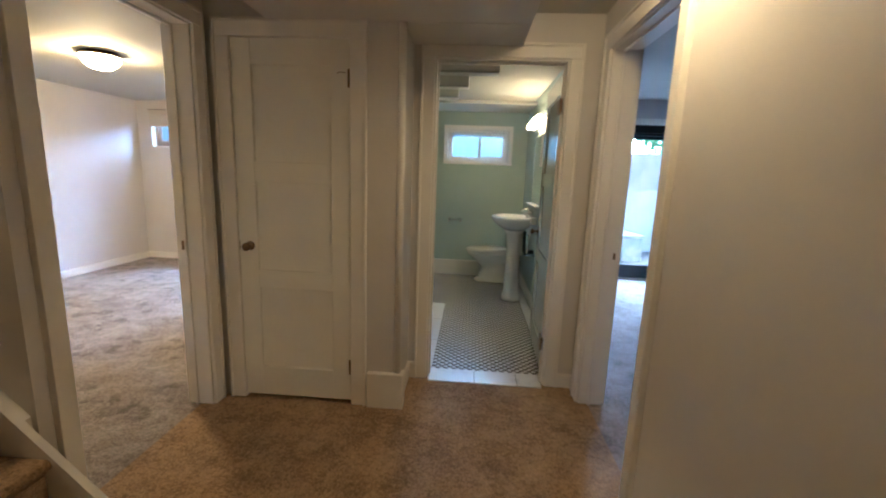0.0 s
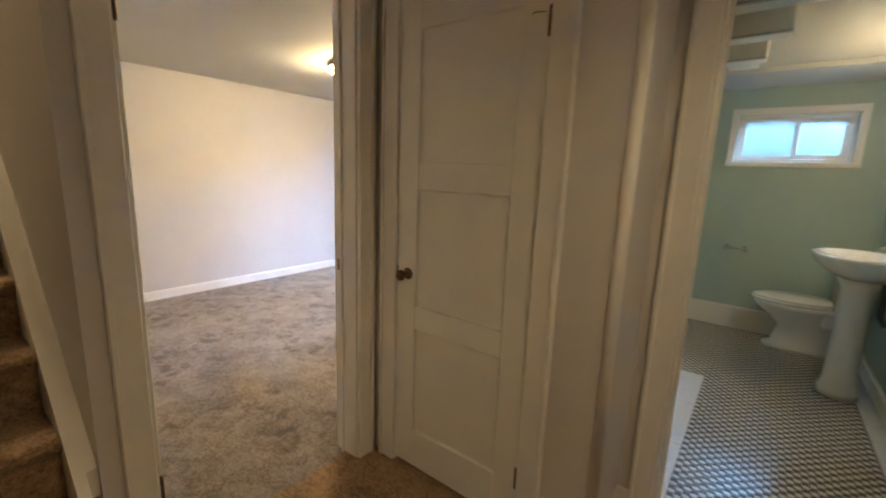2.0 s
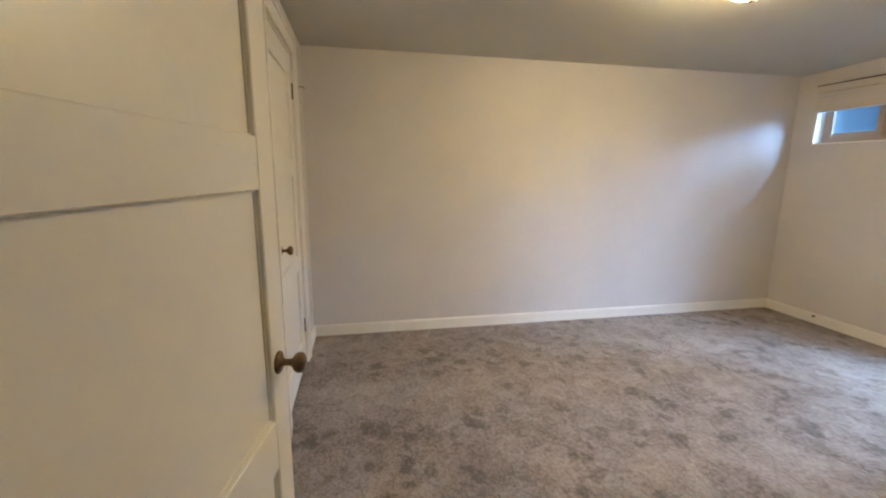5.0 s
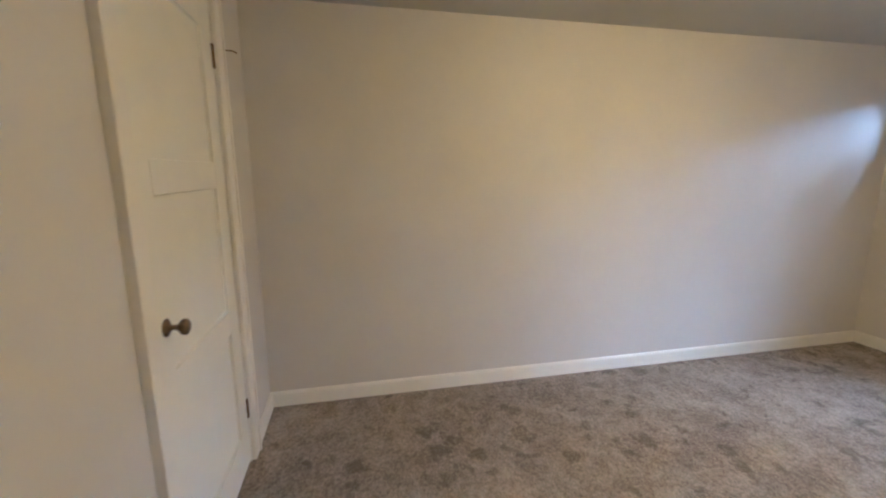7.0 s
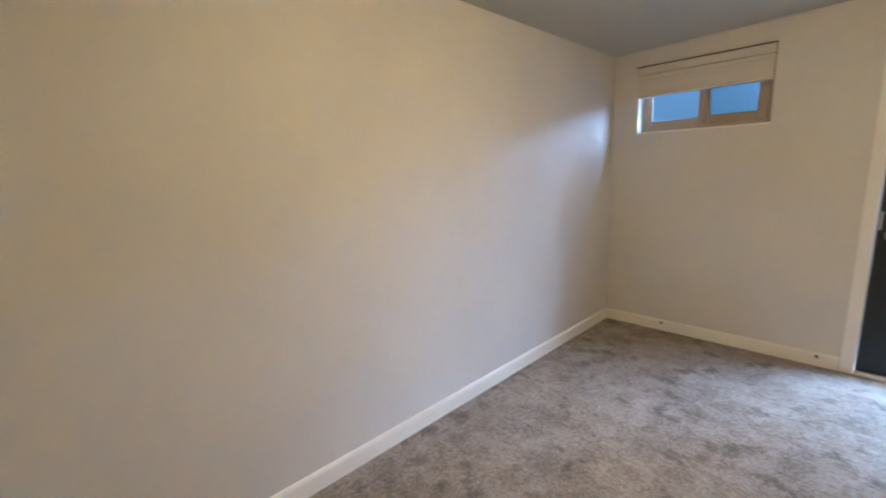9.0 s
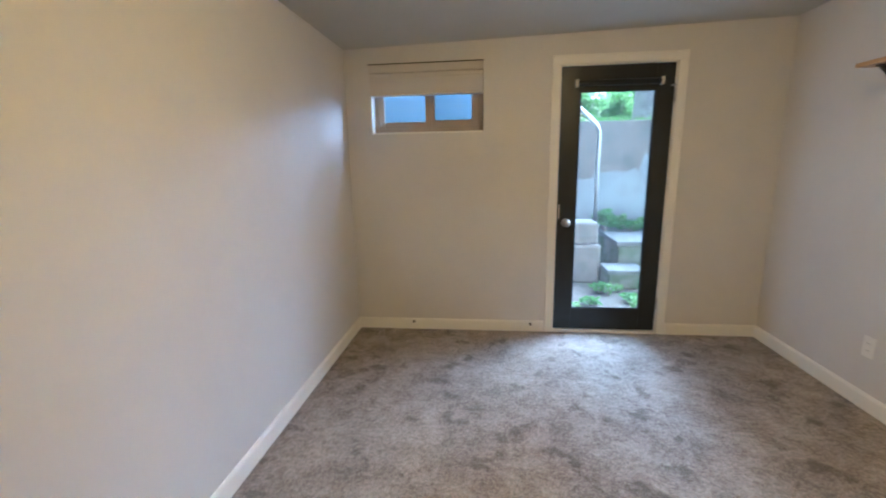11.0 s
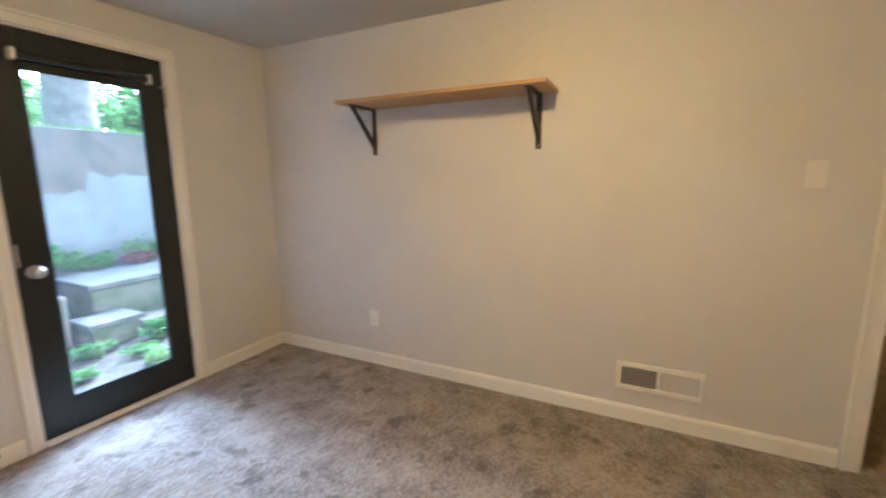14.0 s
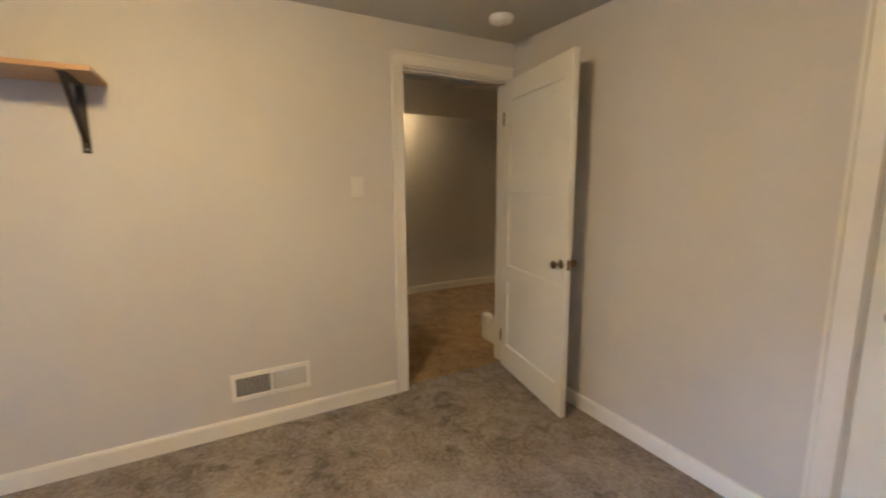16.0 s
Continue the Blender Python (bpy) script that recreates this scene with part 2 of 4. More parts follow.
M_frost = glass_mat("frosted_glass", 0.55, (0.066, 0.098, 0.125))
M_frost_bath = glass_mat("frosted_bath_glass", 0.35, (0.27, 0.36, 0.40))
M_shower = glass_mat("green_tinted_glass", 0.0, (0.80, 0.95, 0.88))
M_bowl = glow_mat("lit_frosted_bowl", WARM, 25.5)
M_bowl_dim = glow_mat("dimly_lit_frosted_bowl", (1.0, 0.60, 0.20), 5.4)
M_bowl_stair = glow_mat("faintly_lit_frosted_bowl", (1.0, 0.60, 0.20), 15.0)
M_bulb = glow_mat("lit_vanity_shade", (1.0, 0.62, 0.235), 4.8)
M_mirror = node_mat("mirror_silver", (0.88, 0.90, 0.89), 0.03, metal=1.0, grain=0.0, bump=0.0, rough_var=0.01)

# ---- building helpers ----
def box(bm, x0, y0, z0, x1, y1, z1, bevel=0.0, seg=1):
    r = bmesh.ops.create_cube(bm, size=1.0)
    vs = r["verts"]
    for v in vs:
        v.co = Vector(((x0 + x1) / 2 + v.co.x * (x1 - x0), (y0 + y1) / 2 + v.co.y * (y1 - y0), (z0 + z1) / 2 + v.co.z * (z1 - z0)))
    if bevel:
        es = list({e for v in vs for e in v.link_edges})
        bmesh.ops.bevel(bm, geom=es, offset=bevel, segments=seg, affect='EDGES', profile=0.5)
    return bm


def boxes(*dims, bevel=0.0, seg=1):
    bm = bmesh.new()
    for d in dims:
        box(bm, *d, bevel=bevel, seg=seg)
    return bm


def lathe(profile, seg=20, m=None):
    """Turned shape from (radius, height) pairs along local z, placed by m."""
    bm = bmesh.new()
    rings = []
    for r, h in profile:
        if r < 1e-5:
            rings.append([bm.verts.new((0, 0, h))])
        else:
            rings.append([bm.verts.new((r * math.cos(2 * math.pi * i / seg), r * math.sin(2 * math.pi * i / seg), h)) for i in range(seg)])
    for a, b in zip(rings, rings[1:]):
        for i in range(seg):
            j = (i + 1) % seg
            if len(a) == 1 and len(b) == 1:
                continue
            if len(a) == 1:
                bm.faces.new((a[0], b[j], b[i])) if False else bm.faces.new((a[0], b[i], b[j]))
            elif len(b) == 1:
                bm.faces.new((a[i], a[j], b[0]))
            else:
                bm.faces.new((a[i], a[j], b[j], b[i]))
    if len(rings[0]) > 1:
        bm.faces.new(rings[0])
    if len(rings[-1]) > 1:
        bm.faces.new(rings[-1])
    if m:
        bm.transform(m)
    bmesh.ops.recalc_face_normals(bm, faces=bm.faces)
    for f in bm.faces:
        f.smooth = True
    return bm


def loft(sections, seg=24, cap=True):
    """Closed skin over ellipses (cx, cy, z, rx, ry), bottom to top."""
    bm = bmesh.new()
    rings = [[bm.verts.new((cx + rx * math.cos(2 * math.pi * i / seg), cy + ry * math.sin(2 * math.pi * i / seg), z)) for i in range(seg)] for cx, cy, z, rx, ry in sections]
    for a, b in zip(rings, rings[1:]):
        for i in range(seg):
            j = (i + 1) % seg
            bm.faces.new((a[i], a[j], b[j], b[i]))
    if cap:
        bm.faces.new(rings[0])
        bm.faces.new(rings[-1])
    bmesh.ops.recalc_face_normals(bm, faces=bm.faces)
    for f in bm.faces:
        f.smooth = True
    return bm


def tube(points, radius, seg=10):
    """Round bar through a list of points."""
    bm = bmesh.new()
    pts = [Vector(p) for p in points]
    rings = []
    for i, p in enumerate(pts):
        d = (pts[min(i + 1, len(pts) - 1)] - pts[max(i - 1, 0)]).normalized()
        q = d.to_track_quat('Z', 'Y').to_matrix()
        rings.append([bm.verts.new(p + q @ Vector((radius * math.cos(2 * math.pi * k / seg), radius * math.sin(2 * math.pi * k / seg), 0))) for k in range(seg)])
    for a, b in zip(rings, rings[1:]):
        for k in range(seg):
            bm.faces.new((a[k], a[(k + 1) % seg], b[(k + 1) % seg], b[k]))
    bm.faces.new(rings[0])
    bm.faces.new(rings[-1])
    bmesh.ops.recalc_face_normals(bm, faces=bm.faces)
    for f in bm.faces:
        f.smooth = True
    return bm


def prism(outline, axis, lo, hi):
    """Outline of (u, w) pairs pushed along an axis: u, w are the two other axes in order."""
    bm = bmesh.new()
    def at(u, w, s):
        return {"x": (s, u, w), "y": (u, s, w), "z": (u, w, s)}[axis]
    a = [bm.verts.new(at(u, w, lo)) for u, w in outline]
    b = [bm.verts.new(at(u, w, hi)) for u, w in outline]
    n = len(outline)
    bm.faces.new(a)
    bm.faces.new(b)
    for i in range(n):
        bm.faces.new((a[i], a[(i + 1) % n], b[(i + 1) % n], b[i]))
    bmesh.ops.recalc_face_normals(bm, faces=bm.faces)
    return bm


def mesh_of(name, bm, material):
    me = bpy.data.meshes.new(name)
    bm.to_mesh(me)
    bm.free()
    me.materials.append(material)
    return me


def part(name, bm, material, parent=None, label="", m=None):
    """One mesh object under a thing or part, in the parent's own coordinates."""
    ob = new(name, mesh_of(name, bm, material))
    if parent:
        ob.parent = parent
    if m:
        ob.matrix_basis = m
    return tagged(ob, label)


def thing(name, label, category, m, group="", kind=""):
    ob = new(name)
    ob.empty_display_size = 0.1
    ob.matrix_basis = m
    return tagged(ob, label, category, group, kind)


def setting(name, bm, material, label, category):
    return tagged(part(name, bm, material), label, category, "", "structure")


def wall(name, axis, lo, hi, u0, u1, z0, z1, openings=(), material=None, label="", parent=None):
    """Wall slab from lo to hi across, u0 to u1 along, with openings (u0, u1, z0, z1) cut through."""
    us = sorted({u0, u1, *[v for o in openings for v in o[:2]]})
    zs = sorted({z0, z1, *[v for o in openings for v in o[2:]]})
    bm = bmesh.new()
    for a, b in zip(us, us[1:]):
        run = []
        for c, d in zip(zs, zs[1:]):
            mu, mz = (a + b) / 2, (c + d) / 2
            if any(o[0] < mu < o[1] and o[2] < mz < o[3] for o in openings):
                run.append(None)
            else:
                run.append([c, d])
        merged = []
        for r in run:
            if r and merged and merged[-1] and abs(merged[-1][1] - r[0]) < 1e-6:
                merged[-1][1] = r[1]
            else:
                merged.append(r)
        for r in merged:
            if r:
                if axis == "y":
                    box(bm, a, lo, r[0], b, hi, r[1])
                else:
                    box(bm, lo, a, r[0], hi, b, r[1])
    return setting(name, bm, material or M_wall, label, "wall")


def base_run(axis, face, into, u0, u1, h=0.09, t=0.016, material=None, label="white painted wooden baseboard along the wall"):
    """Baseboard with an eased top edge; into: +1 or -1, the side of the face on which it stands."""
    a, b = (face, face + into * t)
    prof = [(0, 0), (t, 0), (t, h - 0.014), (t - 0.005, h - 0.004), (t - 0.010, h), (0, h)]
    outline = [(face + into * p, z) for p, z in prof]
    bm = prism([(u, w) for u, w in outline], "x" if axis == "y" else "y", u0, u1)
    return setting("baseboard", bm, material or M_trim, label, "baseboard")


def casing(axis, face, into, u0, u1, top, w=0.075, t=0.019, bottom=0.0, name="trim", label="white painted door casing", legs=(True, True)):
    """Flat door casing with a raised back band: two legs and a head, as parts of one trim."""
    th = thing(name, label, "trim", pose(0, 0, 0), kind="structure")
    lo, hi = sorted((face, face + into * t))
    lo2, hi2 = sorted((face, face + into * (t + 0.008)))
    def bar(nm, a, b, c, d):
        return boxes((a, lo, c, b, hi, d) if axis == "y" else (lo, a, c, hi, b, d), bevel=0.003)
    def band(a, b, c, d):
        return (a, lo2, c, b, hi2, d) if axis == "y" else (lo2, a, c, hi2, b, d)
    for nm, a, b, c, d in (("casing_leg", u0 - w, u0, bottom, top), ("casing_leg", u1, u1 + w, bottom, top), ("casing_head", u0 - w, u1 + w, top, top + w)):
        if nm == "casing_leg" and not legs[0 if a < u0 else 1]:
            continue
        if nm == "casing_head" and not legs[0]:
            a = u0
        bm = bar(nm, a, b, c, d)
        if nm == "casing_leg":
            e = band(a - 0.004, a + 0.012, c, d + w + 0.004) if a < u0 else band(b - 0.012, b + 0.004, c, d + w + 0.004)
        else:
            e = band(a - (0.004 if legs[0] else 0.0), b + 0.004, d - 0.010, d + 0.006)
        box(bm, *e, bevel=0.002)
        part(nm, bm, M_trim, th)
    return th


def jamb(axis, lo, hi, u0, u1, top, t=0.02, stop=None, name="door_frame", label="white painted wooden door jamb"):
    """Lining of a door opening, with a stop bead."""
    th = thing(name, label, "door frame", pose(0, 0, 0), kind="structure")
    def b(a, c, d, e, l=lo, h=hi):
        return (a, l, d, c, h, e) if axis == "y" else (l, a, d, h, c, e)
    part("jamb_side", boxes(b(u0 - 0.001, u0 + t, 0, top), bevel=0.002), M_trim, th)
    part("jamb_side", boxes(b(u1 - t, u1 + 0.001, 0, top), bevel=0.002), M_trim, th)
    part("jamb_head", boxes(b(u0 + t, u1 - t, top - t, top), bevel=0.002), M_trim, th)
    if stop:
        s0, s1 = stop
        part("door_stop", boxes(b(u0 + t, u0 + t + 0.012, 0, top - t, s0, s1), b(u1 - t - 0.012, u1 - t, 0, top - t, s0, s1),
                                b(u0 + t + 0.012, u1 - t - 0.012, top - t - 0.012, top - t, s0, s1), bevel=0.002), M_trim, th)
    return th


def knob_set(parent, x, z, y0, y1, sides=(1, -1), material=None):
    """Round knobs on roses, one on each given face of a leaf that lies between y0 and y1."""
    prof = [(0.0, 0.0), (0.025, 0.0), (0.026, 0.003), (0.021, 0.007), (0.010, 0.010), (0.0078, 0.016), (0.0078, 0.028), (0.012, 0.034), (0.0205, 0.040), (0.0235, 0.047), (0.0225, 0.055), (0.015, 0.060), (0.0, 0.062)]
    for s in sides:
        m = pose(x, y1 if s > 0 else y0, z, -90 if s > 0 else 90)
        k = part("door_knob", lathe(prof, 20, m), material or M_brass, parent, "aged brass door knob")


def panel_leaf(name, w, h, m, label, category="door", knob_x=None, knob_z=0.93, hinge_side=-1, t=0.035, gap=0.02, panels=((0.19, 0.69), (0.79, 1.30), (1.40, 1.90)), sides=(1, -1), stile=0.105, paint=None):
    """Three-panel painted door, hinge edge at local x = 0, thickness along y."""
    th = thing(name, label, category, m, kind="structure")
    part("stile", boxes((0, 0, gap, stile, t, h), bevel=0.0025), paint or M_door, th)
    part("stile", boxes((w - stile, 0, gap, w, t, h), bevel=0.0025), paint or M_door, th)
    zs = [gap] + [v for p in panels for v in p] + [h]
    for a, b in zip(zs[::2], zs[1::2]):
        part("rail", boxes((stile, 0.0004, a, w - stile, t - 0.0004, b), bevel=0.002), paint or M_door, th)
    for a, b in panels:
        bm = boxes((stile - 0.002, 0.0135, a - 0.002, w - stile + 0.002, t - 0.0135, b + 0.002))
        e = 0.004
        for y0, y1 in ((0.010, 0.0137), (t - 0.0137, t - 0.010)):
            box(bm, stile, y0, a, stile + e, y1, b)
            box(bm, w - stile - e, y0, a, w - stile, y1, b)
            box(bm, stile + e, y0, a, w - stile - e, y1, a + e)
            box(bm, stile + e, y0, b - e, w - stile - e, y1, b)
        part("panel", bm, paint or M_door, th)
    knob_set(th, knob_x if knob_x else w - 0.062, knob_z, 0, t, sides)
    bm = boxes((w - 0.002, t / 2 - 0.012, knob_z - 0.028, w + 0.0015, t / 2 + 0.012, knob_z + 0.028), bevel=0.001)
    part("latch_plate", bm, M_brass, th, "aged brass latch plate")
    return th


def hinge(parent, m):
    part("hinge", lathe([(0.0, -0.048), (0.004, -0.047), (0.0055, -0.044), (0.0055, 0.044), (0.004, 0.047), (0.0, 0.048)], 10, m), M_brass, parent, "aged brass hinge")
    part("hinge_leaf", boxes((-0.013, -0.0025, -0.045, 0.013, 0.001, 0.045), bevel=0.0008), M_brass, parent, "aged brass hinge leaf", m)

# ---- setting: shell of the basement ----
W, E, S, N = -4.305, -1.135, 1.33, 5.775          # bedroom faces
HW, HE = -1.0, 1.16                               # hall faces

setting("floor", boxes((-4.55, 1.22, -0.12, -1.072, 6.05, 0.0)), M_carpet, "grey-taupe cut-pile bedroom carpet with trodden marks", "carpet")
setting("floor_hall", boxes((-4.55, -1.5, -0.12, -1.072, 1.22, -0.001), (-1.072, -1.5, -0.12, 1.215, 2.652, -0.001)), M_hall, "golden-brown cut-pile hall carpet", "carpet")
setting("floor_side_room", boxes((1.215, 0.35, -0.12, 4.8, 6.15, 0.0)), M_carpet, "grey-taupe cut-pile side room carpet", "carpet")
setting("floor_bathroom", boxes((-1.06, 2.654, -0.12, 1.168, 5.95, -0.004)), M_grout, "grout bed under the bathroom mosaic", "floor")

wall("wall_west", "x", W - 0.2, W, S - 0.13, N + 0.275, 0, 2.6, label="warm off-white painted bedroom wall")
wall("wall_north", "y", N, N + 0.275, W, -0.9, 0, 2.6, [(-2.695, -1.87, 0, 2.06), (-4.11, -3.245, 1.605, 2.10)], label="warm off-white painted bedroom outer wall")
wall("wall_south", "y", S - 0.115, S, W - 0.2, HW, 0, 2.6, [(-3.83, -3.03, 0, 2.055)], label="warm off-white painted bedroom wall")
wall("wall_east", "x", E, HW, S, N, 0, 2.6, [(1.332, 2.165, 0, 2.07)], label="warm off-white painted wall between bedroom and hall")
wall("wall_closet", "y", 2.27, 2.39, HW, 0.06, 0, 2.6, [(-0.872, -0.205, 0, 2.045)], label="warm off-white painted hall wall")
wall("wall_closet_side", "x", -0.06, 0.06, 2.39, 2.65, 0, 2.6, label="warm off-white painted return wall")
wall("wall_closet_back", "y", 2.65, 2.77, HW, -0.06, 0, 2.6, label="painted closet back wall")
wall("wall_bathroom_front", "y", 2.65, 2.77, -0.06, HE, 0, 2.6, [(0.18, 0.985, 0, 2.06)], label="warm off-white painted wall at the bathroom")
wall("wall_bathroom_east", "x", 1.13, 1.17, 2.77, 5.68, 0, 2.6, material=M_green, label="sea-green painted bathroom wall")
wall("wall_bathroom_north", "y", 5.68, 5.955, -0.9, 1.17, 0, 2.6, [(0.09, 0.885, 1.545, 1.955)], material=M_green, label="sea-green painted bathroom outer wall")
wall("wall_bathroom_west", "x", -0.99, -0.90, 2.77, 5.68, 0, 2.6, material=M_green, label="sea-green painted bathroom wall")
wall("wall_hall_east", "x", HE, 1.30, -1.3, 2.65, 0, 2.6, [(1.655, 2.465, 0, 2.07)], label="warm off-white painted hall wall")
wall("wall_side_room_west", "x", 1.17, 1.30, 2.65, 5.9, 0, 2.6, label="off-white painted side room wall")
wall("wall_side_room_north", "y", 5.9, 6.15, 1.17, 4.75, 0, 2.6, [(2.36, 3.18, 0, 2.12)], label="off-white painted side room outer wall")
wall("wall_side_room_east", "x", 4.6, 4.75, 0.35, 5.9, 0, 2.6, label="off-white painted side room wall")
wall("wall_side_room_south", "y", 0.35, 0.5, 1.30, 4.6, 0, 2.6, label="off-white painted side room wall")
wall("wall_hall_south", "y", -1.45, -1.3, -1.15, 1.30, 0, 2.6, label="warm off-white painted hall wall")
wall("wall_hall_west", "x", -1.12, HW, -1.3, 0.08, 0, 2.6, label="warm off-white painted hall wall")
wall("wall_stair_south", "y", 0.08, 0.20, -4.5, HW, 0, 4.3, label="warm off-white painted stairwell wall")
wall("wall_stair_north", "y", 1.20, 1.33, -4.5, HW, 2.6, 4.3, label="warm off-white painted stairwell wall")
wall("wall_stair_end", "x", -4.5, -4.4, 0.20, 1.215, 0, 4.3, label="warm off-white painted stairwell wall")
wall("wall_stair_head", "x", HW, HW + 0.1, 0.08, 1.33, 2.36, 4.3, label="warm off-white painted stairwell wall")

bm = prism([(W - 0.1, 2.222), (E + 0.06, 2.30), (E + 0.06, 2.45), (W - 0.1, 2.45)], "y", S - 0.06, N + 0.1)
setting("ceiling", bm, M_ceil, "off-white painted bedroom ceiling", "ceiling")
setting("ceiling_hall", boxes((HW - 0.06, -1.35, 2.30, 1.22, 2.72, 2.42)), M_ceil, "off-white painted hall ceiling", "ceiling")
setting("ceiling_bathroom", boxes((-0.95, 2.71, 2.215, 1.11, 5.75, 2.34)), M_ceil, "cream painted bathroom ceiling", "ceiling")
setting("soffit_bathroom", boxes((-0.9, 5.02, 2.178, 1.13, 5.68, 2.216), bevel=0.003), M_ceil, "white dropped ceiling band over the bathroom window", "soffit")
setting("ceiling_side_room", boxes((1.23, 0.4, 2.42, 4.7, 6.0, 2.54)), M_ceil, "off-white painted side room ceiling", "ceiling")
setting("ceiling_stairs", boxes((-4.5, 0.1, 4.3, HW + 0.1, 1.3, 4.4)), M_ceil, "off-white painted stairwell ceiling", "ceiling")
setting("soffit", boxes((-0.65, -1.3, 2.115, 0.70, 2.27, 2.302), (0.06, 2.27, 2.115, 0.70, 2.65, 2.302), bevel=0.004), M_wall, "off-white boxed duct soffit under the hall ceiling", "soffit")

# baseboards
for args in (("x", W, 1, S, N), ("x", E, -1, 2.24, N)):
    base_run(*args)
for args in (("y", N, -1, W, -2.755), ("y", N, -1, -1.81, E), ("y", S, 1, W, -3.905), ("y", S, 1, -2.955, E)):
    base_run(*args)
base_run("x", HE, -1, -1.3, 1.58)
base_run("x", HE, -1, 2.54, 2.65)
base_run("y", -1.3, 1, HW, HE)
base_run("y", 2.65, -1, 1.06, HE)
base_run("x", HW, 1, 1.216, 1.266)
base_run("x", HW, 1, -1.3, 0.08)
base_run("y", 5.9, -1, 1.30, 2.29)
base_run("y", 5.9, -1, 3.25, 4.6)
base_run("x", 1.30, 1, 2.55, 5.9)
base_run("y", 5.68, -1, -0.9, 1.13, h=0.21, t=0.02, label="tall white bathroom baseboard")
base_run("x", 1.13, -1, 3.62, 5.66, h=0.12, t=0.02, label="white bathroom baseboard")
base_run("x", 0.06, 1, 2.275, 2.65, h=0.11, t=0.014)
base_run("y", 2.65, -1, 0.06, 0.105, h=0.11, t=0.014)
# tall plinth on the corner of the closet wall
setting("baseboard", boxes((-0.118, 2.232, 0, 0.095, 2.2695, 0.215), (0.0605, 2.2695, 0, 0.095, 2.31, 0.215), bevel=0.004), M_trim, "tall white painted plinth on the hall corner", "baseboard")
setting("trim", lathe([(0.0, 0.215), (0.020, 0.215), (0.020, 2.115), (0.0, 2.115)], 16, pose(0.056, 2.274, 0)), M_trim, "rounded white corner bead on the hall wall", "trim")

# ---- bedroom door, hall side doors ----
jamb("x", E, HW, 1.332, 2.165, 2.07, t=0.016, stop=(-1.098, -1.084))
casing("x", E, -1, 1.340, 2.157, 2.062, w=0.07, legs=(False, True), label="white painted casing round the bedroom doorway")
casing("x", HW, 1, 1.346, 2.157, 2.062, w=0.075, label="white painted casing round the bedroom doorway")
leaf = panel_leaf("door_1", 0.783, 2.04, pose(-1.143, 1.402, 0, 0, 0, 169.3), "cream-white three-panel wooden bedroom door, standing open", panels=((0.20, 0.672), (0.79, 1.30), (1.405, 1.91)), stile=0.078, knob_x=0.737, knob_z=0.915)
for z in (0.25, 1.80):
    hinge(leaf, pose(-0.004, 0.002, z))
strike = part("strike_plate", boxes((-1.118, 2.1435, 0.912, -1.098, 2.1455, 0.962), bevel=0.0006), M_brass)
tagged(strike, "aged brass strike plate let into the door jamb", "strike plate")

jamb("y", 2.2705, 2.39, -0.872, -0.205, 2.045, t=0.014)
casing("y", 2.27, -1, -0.861, -0.216, 2.034, w=0.085, label="white painted casing round the closet door")
closet = panel_leaf("door_2", 0.6385, 2.030, pose(-0.2193, 2.300, 0, 0, 0, 180), "cream-white three-panel closet door, shut", panels=((0.20, 0.685), (0.79, 1.29), (1.40, 1.90)), sides=(1,), t=0.034, knob_z=0.93)
for z in (0.23, 1.84):
    hinge(closet, pose(-0.001, 0.036, z))
st3 = part("strike_plate", boxes((-0.8685, 2.2655, 0.905, -0.8585, 2.2700, 0.957), bevel=0.0008), M_brass)
tagged(st3, "dark brass strike plate on the closet door jamb", "strike plate")
hook = thing("hook_latch", "small aged brass hook latch on the closet door", "latch", pose(-0.235, 2.262, 1.865))
part("hook_bar", tube([(0.0, 0, 0), (-0.025, -0.006, 0.003), (-0.042, -0.010, 0.002), (-0.047, -0.010, -0.005)], 0.0018, 8), M_brass, hook)
part("hook_plate", boxes((-0.005, -0.003, -0.012, 0.005, 0.004, 0.012), bevel=0.001), M_trim, hook)

jamb("y", 2.652, 2.768, 0.18, 0.985, 2.06, stop=(2.70, 2.715))
casing("y", 2.65, -1, 0.188, 0.977, 2.052, w=0.078, label="white painted casing round the bathroom doorway")
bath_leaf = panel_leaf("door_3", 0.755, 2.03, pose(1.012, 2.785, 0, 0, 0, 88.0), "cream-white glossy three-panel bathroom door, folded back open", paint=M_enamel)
for z in (0.27, 1.80):
    hb = part("butt_hinge", boxes((0.946, 2.70, z - 0.045, 0.966, 2.775, z + 0.045), bevel=0.002), M_brass)
    tagged(hb, "aged brass butt hinge on the bathroom jamb", "hinge")
jamb("x", HE, 1.30, 1.655, 2.465, 2.07, stop=(1.21, 1.225))
casing("x", HE, -1, 1.663, 2.457, 2.062, w=0.08, label="white painted casing round the side room doorway")
casing("x", 1.30, 1, 1.663, 2.457, 2.062, w=0.08, label="white painted casing round the side room doorway")
st2 = part("strike_plate", boxes((1.272, 2.4435, 0.915, 1.286, 2.4448, 0.955), bevel=0.0006), M_brass)
tagged(st2, "aged brass strike plate let into the door jamb", "strike plate")

